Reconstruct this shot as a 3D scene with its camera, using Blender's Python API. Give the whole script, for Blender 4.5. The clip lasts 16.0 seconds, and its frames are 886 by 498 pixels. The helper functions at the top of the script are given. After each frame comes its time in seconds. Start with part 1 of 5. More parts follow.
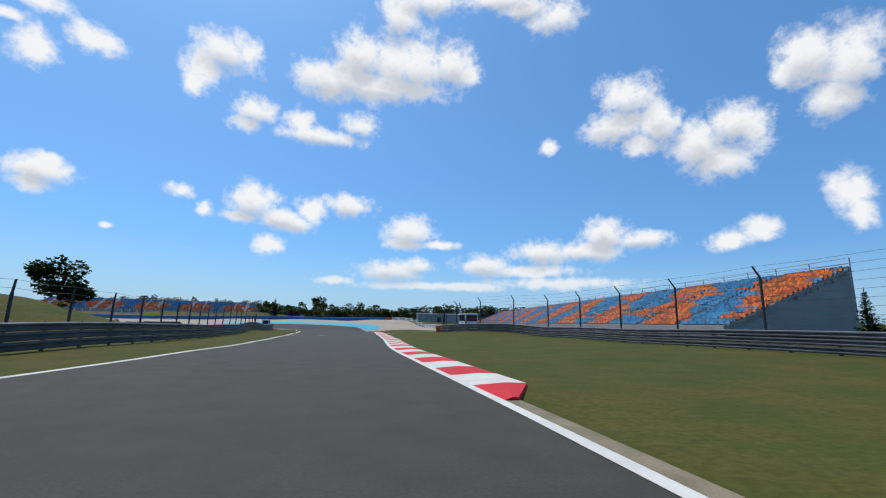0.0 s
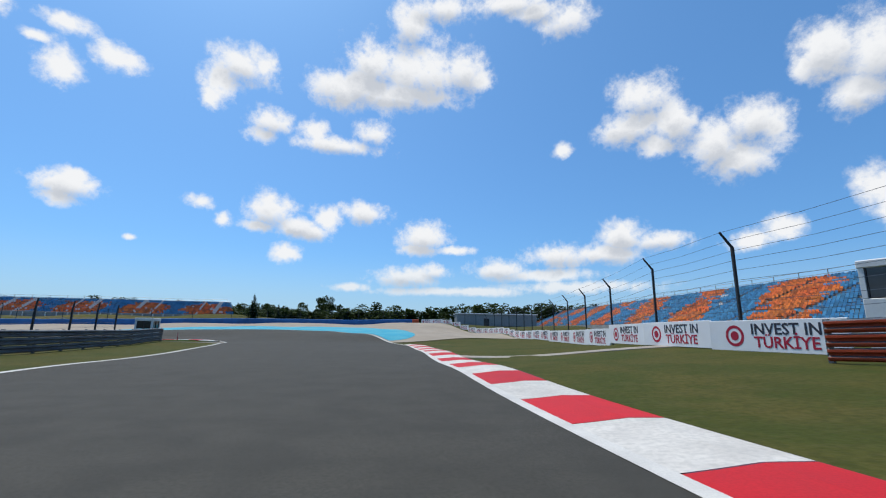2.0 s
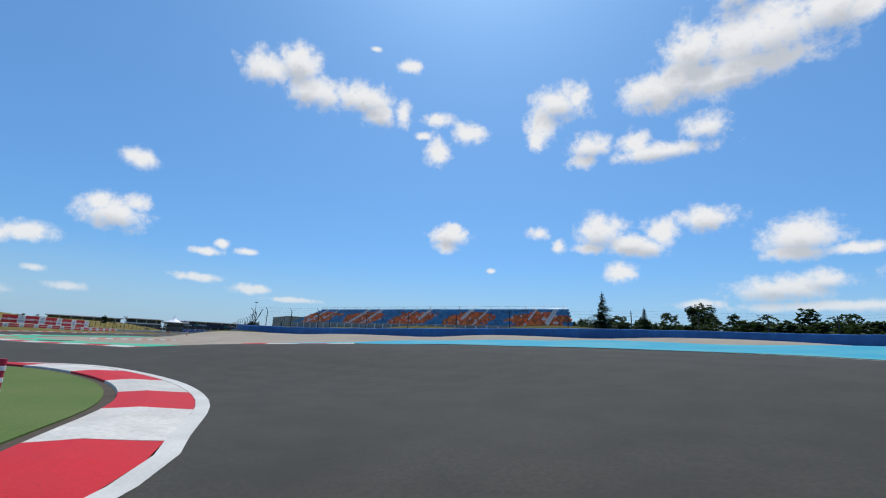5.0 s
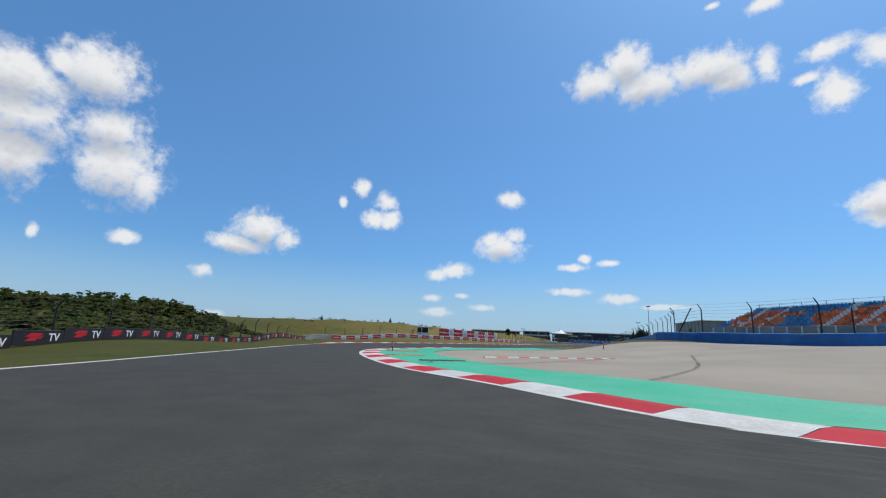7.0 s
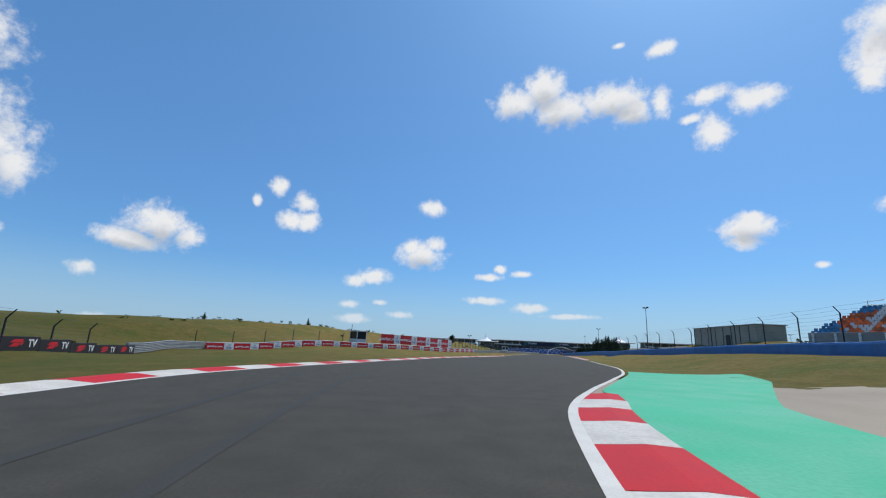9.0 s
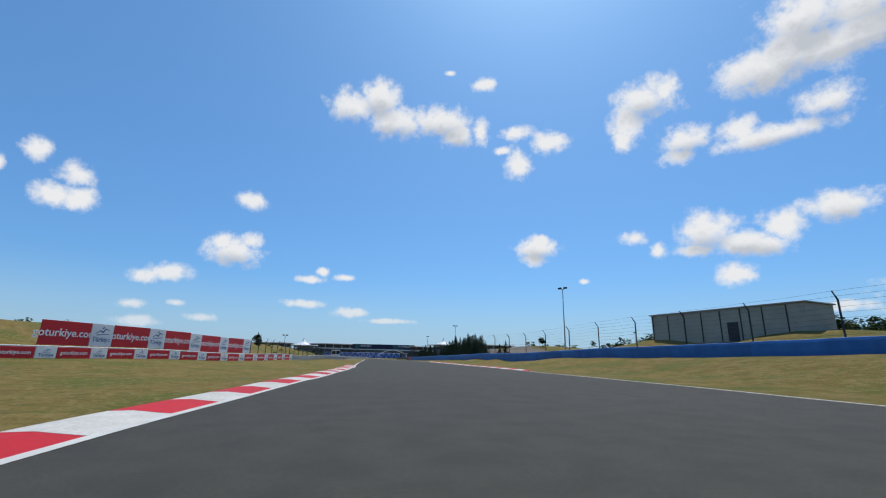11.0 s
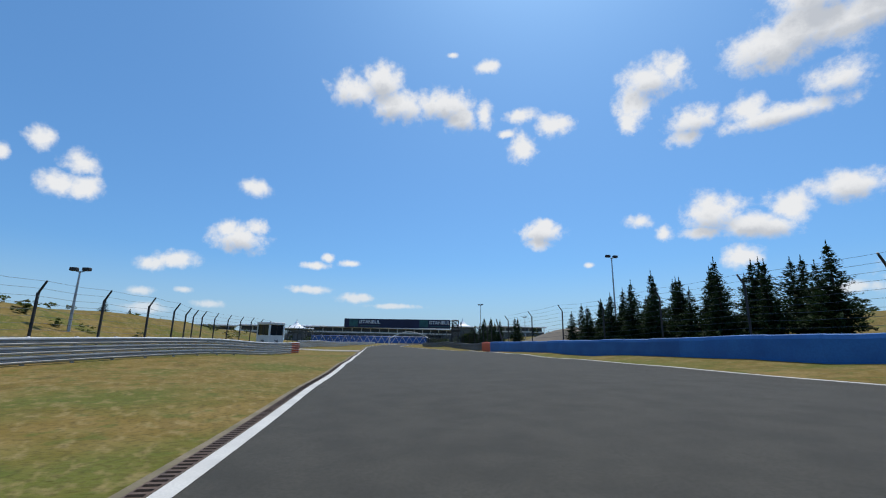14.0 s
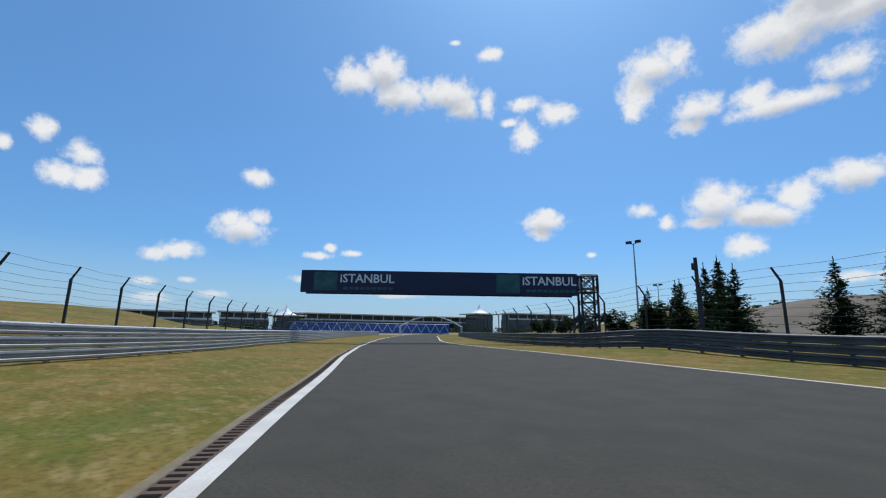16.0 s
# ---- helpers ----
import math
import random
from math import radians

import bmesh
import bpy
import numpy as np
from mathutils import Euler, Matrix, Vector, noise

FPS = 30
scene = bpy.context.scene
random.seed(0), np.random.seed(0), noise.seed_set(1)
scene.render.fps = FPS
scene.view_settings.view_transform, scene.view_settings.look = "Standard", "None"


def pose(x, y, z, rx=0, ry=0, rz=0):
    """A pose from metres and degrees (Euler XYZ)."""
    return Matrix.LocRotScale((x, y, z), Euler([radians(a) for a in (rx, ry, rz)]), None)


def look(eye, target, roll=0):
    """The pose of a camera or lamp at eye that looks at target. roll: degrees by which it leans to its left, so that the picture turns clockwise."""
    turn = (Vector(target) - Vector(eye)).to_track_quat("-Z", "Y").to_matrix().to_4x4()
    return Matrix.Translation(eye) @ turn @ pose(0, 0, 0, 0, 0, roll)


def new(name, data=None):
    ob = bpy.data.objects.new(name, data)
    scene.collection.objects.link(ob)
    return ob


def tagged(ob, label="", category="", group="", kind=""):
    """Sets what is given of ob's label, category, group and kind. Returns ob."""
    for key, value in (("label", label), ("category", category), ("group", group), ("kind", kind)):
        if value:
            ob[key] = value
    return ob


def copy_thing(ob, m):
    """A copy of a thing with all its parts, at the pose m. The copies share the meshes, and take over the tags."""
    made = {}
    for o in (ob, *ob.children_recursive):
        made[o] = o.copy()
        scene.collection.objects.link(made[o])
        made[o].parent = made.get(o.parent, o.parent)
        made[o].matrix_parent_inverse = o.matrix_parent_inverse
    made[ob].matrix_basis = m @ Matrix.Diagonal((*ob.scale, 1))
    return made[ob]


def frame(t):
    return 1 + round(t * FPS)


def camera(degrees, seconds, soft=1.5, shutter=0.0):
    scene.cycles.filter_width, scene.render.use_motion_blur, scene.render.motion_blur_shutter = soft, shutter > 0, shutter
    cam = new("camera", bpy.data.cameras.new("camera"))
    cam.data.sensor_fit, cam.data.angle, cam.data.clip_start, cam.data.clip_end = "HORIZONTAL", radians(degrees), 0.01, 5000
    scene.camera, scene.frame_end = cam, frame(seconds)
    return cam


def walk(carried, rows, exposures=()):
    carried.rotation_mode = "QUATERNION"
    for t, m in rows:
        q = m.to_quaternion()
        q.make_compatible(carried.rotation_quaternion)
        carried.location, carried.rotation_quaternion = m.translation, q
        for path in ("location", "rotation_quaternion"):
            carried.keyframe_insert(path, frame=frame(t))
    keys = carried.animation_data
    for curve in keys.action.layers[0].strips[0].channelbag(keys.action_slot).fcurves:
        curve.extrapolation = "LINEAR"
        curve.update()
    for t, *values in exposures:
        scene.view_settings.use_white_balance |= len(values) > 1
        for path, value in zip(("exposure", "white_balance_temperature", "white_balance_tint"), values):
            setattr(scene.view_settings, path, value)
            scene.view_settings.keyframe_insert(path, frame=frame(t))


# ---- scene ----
cam = camera(92.5, 16.0, soft=1.15, shutter=0.0)
# seconds, place, turn about x, y, z in degrees
PATH = [
    (0.0, 0.00, 0.00, 1.23, 100.54, -1.35, -0.33),
    (0.5, -2.96, 15.96, 1.24, 100.98, -1.32, -0.09),
    (1.0, -5.26, 29.42, 1.21, 101.02, -1.21, 0.25),
    (1.5, -7.38, 41.10, 1.18, 101.19, -0.95, 0.54),
    (2.0, -9.43, 51.35, 1.14, 101.23, -0.69, 1.86),
    (2.5, -11.53, 60.42, 1.15, 101.31, -0.61, 3.85),
    (3.0, -14.24, 68.99, 1.15, 101.40, -0.46, 6.81),
    (3.5, -17.56, 77.19, 1.20, 101.78, -0.60, 13.47),
    (4.0, -21.67, 84.61, 1.20, 102.22, -1.26, 22.22),
    (4.5, -26.51, 90.74, 1.20, 102.56, -1.99, 32.85),
    (5.0, -31.76, 95.24, 1.20, 102.67, -2.62, 45.26),
    (5.5, -37.15, 98.01, 1.19, 102.54, -2.76, 58.55),
    (6.0, -42.75, 99.21, 1.17, 102.40, -1.91, 71.07),
    (6.5, -49.32, 99.34, 1.18, 101.81, -1.99, 82.47),
    (7.0, -57.05, 98.48, 1.18, 101.74, -2.45, 92.23),
    (7.5, -65.23, 96.51, 1.18, 102.17, -3.06, 96.31),
    (8.0, -74.05, 94.10, 1.16, 102.35, -3.36, 94.47),
    (8.5, -83.80, 92.08, 1.13, 102.43, -2.74, 88.17),
    (9.0, -94.21, 91.26, 1.20, 103.15, -2.53, 81.25),
    (9.5, -105.41, 91.75, 1.25, 103.99, -2.07, 74.40),
    (10.0, -116.86, 93.59, 1.27, 104.35, -1.81, 67.60),
    (10.5, -128.58, 96.73, 1.20, 104.50, -1.50, 61.42),
    (11.0, -140.71, 101.07, 1.20, 104.45, -1.20, 57.60),
    (11.5, -153.49, 106.30, 1.20, 104.24, -1.00, 56.20),
    (12.0, -167.11, 112.00, 1.20, 103.90, -0.90, 56.82),
    (12.5, -181.56, 117.89, 1.16, 103.43, -0.80, 58.65),
    (13.0, -196.48, 124.03, 1.16, 102.82, -0.80, 58.16),
    (13.5, -211.19, 130.42, 1.25, 102.58, -0.80, 58.06),
    (14.0, -225.94, 136.85, 1.30, 102.41, -0.80, 58.30),
    (14.5, -240.26, 142.90, 1.26, 102.12, -0.80, 58.63),
    (15.0, -255.02, 148.77, 1.22, 101.76, -0.80, 59.07),
    (15.5, -270.41, 155.20, 1.21, 101.43, -0.80, 58.54),
    (16.0, -286.62, 162.01, 1.15, 101.04, -0.80, 58.62),
]
walk(cam, [(r[0], pose(*r[1:])) for r in PATH], exposures=[(0.0, -0.13), (3.0, -0.13), (5.5, -0.25), (16.0, -0.25)])

# ---------- light ----------
SUN_EL, SUN_DIR = 62.0, Vector((-0.65, 0.76, 0.0)).normalized()
world = bpy.data.worlds.new("sky_world")
scene.world = world
world.use_nodes = True
wn, wl = world.node_tree.nodes, world.node_tree.links
bg = wn["Background"]
sky = wn.new("ShaderNodeTexSky")
sky.sky_type = "NISHITA"
sky.sun_disc = False
sky.sun_elevation = radians(SUN_EL)
sky.sun_rotation = math.atan2(SUN_DIR.x, SUN_DIR.y)
sky.altitude = 100.0
sky.air_density, sky.dust_density, sky.ozone_density = 1.0, 1.3, 6.0
tint = wn.new("ShaderNodeMix")
tint.data_type, tint.blend_type = "RGBA", "MULTIPLY"
tint.inputs["Factor"].default_value = 1.0
tint.inputs[7].default_value = (0.6, 0.91, 1.1, 1)
wl.new(sky.outputs[0], tint.inputs[6])

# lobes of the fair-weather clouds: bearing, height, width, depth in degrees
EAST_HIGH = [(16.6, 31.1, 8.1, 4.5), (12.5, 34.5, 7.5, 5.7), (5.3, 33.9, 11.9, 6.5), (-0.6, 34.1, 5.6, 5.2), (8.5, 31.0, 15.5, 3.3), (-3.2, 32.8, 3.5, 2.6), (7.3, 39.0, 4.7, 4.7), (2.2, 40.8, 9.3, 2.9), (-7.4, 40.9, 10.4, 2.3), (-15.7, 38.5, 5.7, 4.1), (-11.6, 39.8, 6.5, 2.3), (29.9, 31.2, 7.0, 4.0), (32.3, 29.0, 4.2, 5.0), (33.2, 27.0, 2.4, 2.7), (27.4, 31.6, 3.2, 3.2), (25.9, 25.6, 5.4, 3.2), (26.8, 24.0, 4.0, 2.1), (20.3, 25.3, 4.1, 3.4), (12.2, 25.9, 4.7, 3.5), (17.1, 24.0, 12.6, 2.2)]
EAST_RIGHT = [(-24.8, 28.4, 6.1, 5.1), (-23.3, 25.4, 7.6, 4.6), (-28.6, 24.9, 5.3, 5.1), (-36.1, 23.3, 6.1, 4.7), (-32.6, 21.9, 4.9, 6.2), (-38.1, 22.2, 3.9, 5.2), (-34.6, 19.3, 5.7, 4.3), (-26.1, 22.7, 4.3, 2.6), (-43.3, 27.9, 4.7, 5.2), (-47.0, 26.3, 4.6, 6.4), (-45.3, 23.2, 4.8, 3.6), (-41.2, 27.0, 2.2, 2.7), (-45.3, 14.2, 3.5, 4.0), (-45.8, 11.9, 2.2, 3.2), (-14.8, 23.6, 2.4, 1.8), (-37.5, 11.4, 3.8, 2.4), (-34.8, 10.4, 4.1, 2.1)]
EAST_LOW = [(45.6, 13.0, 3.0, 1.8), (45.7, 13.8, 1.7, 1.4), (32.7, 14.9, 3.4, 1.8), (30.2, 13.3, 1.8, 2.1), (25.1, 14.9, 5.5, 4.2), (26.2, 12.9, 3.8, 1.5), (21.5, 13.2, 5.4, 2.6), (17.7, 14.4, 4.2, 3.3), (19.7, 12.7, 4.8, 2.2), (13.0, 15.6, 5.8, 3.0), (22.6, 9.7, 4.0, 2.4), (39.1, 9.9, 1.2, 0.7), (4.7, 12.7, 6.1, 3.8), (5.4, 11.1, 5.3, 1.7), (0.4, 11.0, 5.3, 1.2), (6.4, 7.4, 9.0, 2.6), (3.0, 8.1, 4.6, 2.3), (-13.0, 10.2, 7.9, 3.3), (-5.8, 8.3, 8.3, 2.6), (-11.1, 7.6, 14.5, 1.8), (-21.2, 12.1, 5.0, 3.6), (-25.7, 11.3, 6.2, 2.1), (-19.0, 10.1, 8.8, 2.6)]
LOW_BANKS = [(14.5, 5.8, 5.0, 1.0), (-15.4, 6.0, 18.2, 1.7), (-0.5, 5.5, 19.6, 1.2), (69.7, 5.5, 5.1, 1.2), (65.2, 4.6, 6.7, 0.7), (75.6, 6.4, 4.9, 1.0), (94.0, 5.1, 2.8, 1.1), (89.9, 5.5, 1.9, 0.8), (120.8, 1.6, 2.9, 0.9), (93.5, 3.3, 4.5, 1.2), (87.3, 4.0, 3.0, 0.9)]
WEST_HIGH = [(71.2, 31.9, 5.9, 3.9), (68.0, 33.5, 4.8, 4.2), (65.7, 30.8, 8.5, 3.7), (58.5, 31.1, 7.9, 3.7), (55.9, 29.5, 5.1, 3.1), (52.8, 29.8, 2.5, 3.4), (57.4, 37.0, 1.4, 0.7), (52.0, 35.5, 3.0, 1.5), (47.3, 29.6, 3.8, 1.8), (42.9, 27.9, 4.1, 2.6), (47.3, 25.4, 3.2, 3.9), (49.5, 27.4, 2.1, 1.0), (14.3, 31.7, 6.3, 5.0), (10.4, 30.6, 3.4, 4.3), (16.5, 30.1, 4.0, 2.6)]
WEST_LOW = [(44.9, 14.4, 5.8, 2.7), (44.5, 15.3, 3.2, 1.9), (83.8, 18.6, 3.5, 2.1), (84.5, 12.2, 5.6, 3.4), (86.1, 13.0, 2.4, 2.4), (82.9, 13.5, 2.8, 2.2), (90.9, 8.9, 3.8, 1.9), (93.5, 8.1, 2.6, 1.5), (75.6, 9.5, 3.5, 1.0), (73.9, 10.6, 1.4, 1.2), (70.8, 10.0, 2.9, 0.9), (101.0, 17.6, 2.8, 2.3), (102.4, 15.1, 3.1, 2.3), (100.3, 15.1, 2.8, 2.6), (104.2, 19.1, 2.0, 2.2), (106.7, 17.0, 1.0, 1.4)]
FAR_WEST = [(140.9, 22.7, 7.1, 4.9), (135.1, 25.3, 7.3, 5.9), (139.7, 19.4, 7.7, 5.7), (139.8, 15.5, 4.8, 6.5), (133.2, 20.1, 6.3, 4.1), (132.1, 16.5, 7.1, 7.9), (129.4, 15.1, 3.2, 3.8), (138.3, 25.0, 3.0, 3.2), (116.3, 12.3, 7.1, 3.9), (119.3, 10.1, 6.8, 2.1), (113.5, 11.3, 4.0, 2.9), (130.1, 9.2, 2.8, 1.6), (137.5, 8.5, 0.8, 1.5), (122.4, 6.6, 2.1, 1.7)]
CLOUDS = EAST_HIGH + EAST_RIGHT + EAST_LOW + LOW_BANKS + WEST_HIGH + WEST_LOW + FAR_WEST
coord = wn.new("ShaderNodeTexCoord")


def lobe(az, el, w, h, so_far):
    """The smaller of so_far and the distance from a cloud lobe's middle, 1 at its rim."""
    src = coord.outputs["Generated"]
    if so_far is not None:
        # keeps the lobes in one chain, which needs little memory
        c = wn.new("ShaderNodeVectorMath")
        c.operation = "MULTIPLY_ADD"
        c.inputs[1].default_value = (1e-8, 1e-8, 1e-8)
        wl.new(so_far, c.inputs[0])
        wl.new(src, c.inputs[2])
        src = c.outputs[0]
    m = wn.new("ShaderNodeMapping")
    m.vector_type = "TEXTURE"
    turn = Euler((-radians(el), 0, 0)).to_matrix() @ Euler((0, 0, -radians(az))).to_matrix()
    m.inputs["Rotation"].default_value = turn.transposed().to_euler("XYZ")
    m.inputs["Scale"].default_value = (math.tan(radians(w / 2)), 1e4, math.tan(radians(h / 2)))
    wl.new(src, m.inputs["Vector"])
    q = wn.new("ShaderNodeVectorMath")
    q.operation = "LENGTH"
    wl.new(m.outputs[0], q.inputs[0])
    if so_far is None:
        return q.outputs["Value"]
    k = wn.new("ShaderNodeMath")
    k.operation = "MINIMUM"
    wl.new(so_far, k.inputs[0])
    wl.new(q.outputs["Value"], k.inputs[1])
    return k.outputs[0]


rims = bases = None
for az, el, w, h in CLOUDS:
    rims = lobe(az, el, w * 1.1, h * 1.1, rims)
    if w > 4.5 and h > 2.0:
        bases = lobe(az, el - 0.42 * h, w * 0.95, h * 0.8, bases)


def math_node(op, a, b, clamp=False):
    m = wn.new("ShaderNodeMath")
    m.operation, m.use_clamp = op, clamp
    for i, x in enumerate((a, b)):
        if isinstance(x, (int, float)):
            m.inputs[i].default_value = x
        else:
            wl.new(x, m.inputs[i])
    return m.outputs[0]


def sky_noise(scale, detail, rough):
    t = wn.new("ShaderNodeTexNoise")
    t.inputs["Scale"].default_value, t.inputs["Detail"].default_value, t.inputs["Roughness"].default_value = scale, detail, rough
    wl.new(coord.outputs["Generated"], t.inputs["Vector"])
    return math_node("SUBTRACT", t.outputs["Fac"], 0.5)


billow = math_node("ADD", math_node("MULTIPLY", sky_noise(15.0, 8.0, 0.62), 1.7), math_node("MULTIPLY", sky_noise(48.0, 7.0, 0.64), 1.35))
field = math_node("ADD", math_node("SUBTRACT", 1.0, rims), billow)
cover = wn.new("ShaderNodeMapRange")
cover.interpolation_type = "SMOOTHSTEP"
cover.inputs["From Min"].default_value, cover.inputs["From Max"].default_value = -0.22, 0.72
wl.new(field, cover.inputs["Value"])
grey = wn.new("ShaderNodeMapRange")
grey.interpolation_type = "SMOOTHSTEP"
grey.inputs["From Min"].default_value, grey.inputs["From Max"].default_value, grey.inputs["To Max"].default_value = -0.45, 0.75, 0.9
wl.new(math_node("ADD", math_node("SUBTRACT", 0.8, bases), math_node("MULTIPLY", billow, 0.8)), grey.inputs["Value"])
tone = wn.new("ShaderNodeMix")
tone.data_type = "RGBA"
tone.inputs[6].default_value, tone.inputs[7].default_value = (6.9, 7.0, 7.15, 1), (4.1, 4.4, 4.9, 1)
wl.new(grey.outputs[0], tone.inputs["Factor"])
both = wn.new("ShaderNodeMix")
both.data_type = "RGBA"
wl.new(cover.outputs[0], both.inputs["Factor"])
haze = wn.new("ShaderNodeMix")
haze.data_type = "RGBA"
haze.inputs["Factor"].default_value = 0.24
haze.inputs[7].default_value = (1.35, 3.45, 6.8, 1)
wl.new(tint.outputs[2], haze.inputs[6])
wl.new(haze.outputs[2], both.inputs[6])
wl.new(tone.outputs[2], both.inputs[7])
# pale summer haze low over the horizon, in front of the farthest clouds
up = wn.new("ShaderNodeSeparateXYZ")
wl.new(coord.outputs["Generated"], up.inputs[0])
low = wn.new("ShaderNodeMapRange")
low.interpolation_type = "SMOOTHSTEP"
low.inputs["From Min"].default_value, low.inputs["From Max"].default_value = 0.19, 0.0
low.inputs["To Min"].default_value, low.inputs["To Max"].default_value = 0.0, 0.62
wl.new(up.outputs["Z"], low.inputs["Value"])
veil = wn.new("ShaderNodeMix")
veil.data_type = "RGBA"
veil.inputs[7].default_value = (3.6, 5.0, 6.3, 1)
wl.new(low.outputs[0], veil.inputs["Factor"])
wl.new(both.outputs[2], veil.inputs[6])
wl.new(veil.outputs[2], bg.inputs[0])
bg.inputs[1].default_value = 0.142
sun = new("sun", bpy.data.lights.new("sun", "SUN"))
sun.data.energy, sun.data.angle, sun.data.color = 4.0, radians(0.53), (1.0, 0.965, 0.9)
to_sun = Vector((SUN_DIR.x * math.cos(radians(SUN_EL)), SUN_DIR.y * math.cos(radians(SUN_EL)), math.sin(radians(SUN_EL))))
sun.matrix_world = look(to_sun * 100, (0, 0, 0))


# ---------- materials ----------
def material(name, base, rough=0.7, metal=0.0, second=None, scale=4.0, amount=0.5, fine=60.0, fine_amount=0.15,
             bump=0.0, bump_scale=80.0, third=None, third_scale=0.3, third_amount=0.5, island=0.0, coords="Object", spec=0.4):
    """Base colour with two scales of noise, an optional third large-scale colour, and relief."""
    m = bpy.data.materials.new(name)
    m.use_nodes = True
    n, l = m.node_tree.nodes, m.node_tree.links
    b = n["Principled BSDF"]
    b.inputs["Roughness"].default_value, b.inputs["Metallic"].default_value = rough, metal
    b.inputs["Specular IOR Level"].default_value = spec
    tc = n.new("ShaderNodeTexCoord")
    if coords == "World":
        src = n.new("ShaderNodeNewGeometry").outputs["Position"]
    else:
        src = tc.outputs["Object"]

    def noise_mix(prev, colour, sc, amt, detail=4.0, lo=0.38, hi=0.66):
        t = n.new("ShaderNodeTexNoise")
        t.inputs["Scale"].default_value, t.inputs["Detail"].default_value = sc, detail
        l.new(src, t.inputs["Vector"])
        r = n.new("ShaderNodeMapRange")
        r.inputs["From Min"].default_value, r.inputs["From Max"].default_value = lo, hi
        r.inputs["To Max"].default_value = amt
        l.new(t.outputs["Fac"], r.inputs["Value"])
        x = n.new("ShaderNodeMix")
        x.data_type = "RGBA"
        l.new(r.outputs[0], x.inputs["Factor"])
        l.new(prev, x.inputs[6])
        x.inputs[7].default_value = (*colour, 1)
        return x.outputs[2]

    rgb = n.new("ShaderNodeRGB")
    rgb.outputs[0].default_value = (*base, 1)
    out = rgb.outputs[0]
    if third:
        out = noise_mix(out, third, third_scale, third_amount, 5.0)
    if second:
        out = noise_mix(out, second, scale, amount)
    if fine_amount:
        out = noise_mix(out, tuple(c * 0.55 for c in base), fine, fine_amount, 2.0)
    if island:
        g = n.new("ShaderNodeObjectInfo")
        h = n.new("ShaderNodeHueSaturation")
        r = n.new("ShaderNodeMapRange")
        r.inputs["To Min"].default_value, r.inputs["To Max"].default_value = 1 - island, 1 + island
        l.new(g.outputs["Random"], r.inputs["Value"])
        l.new(r.outputs[0], h.inputs["Value"])
        l.new(out, h.inputs["Color"])
        out = h.outputs[0]
    l.new(out, b.inputs["Base Color"])
    if bump:
        t = n.new("ShaderNodeTexNoise")
        t.inputs["Scale"].default_value, t.inputs["Detail"].default_value = bump_scale, 3.0
        l.new(src, t.inputs["Vector"])
        bp = n.new("ShaderNodeBump")
        bp.inputs["Strength"].default_value, bp.inputs["Distance"].default_value = bump, 0.02
        l.new(t.outputs["Fac"], bp.inputs["Height"])
        l.new(bp.outputs[0], b.inputs["Normal"])
    return m


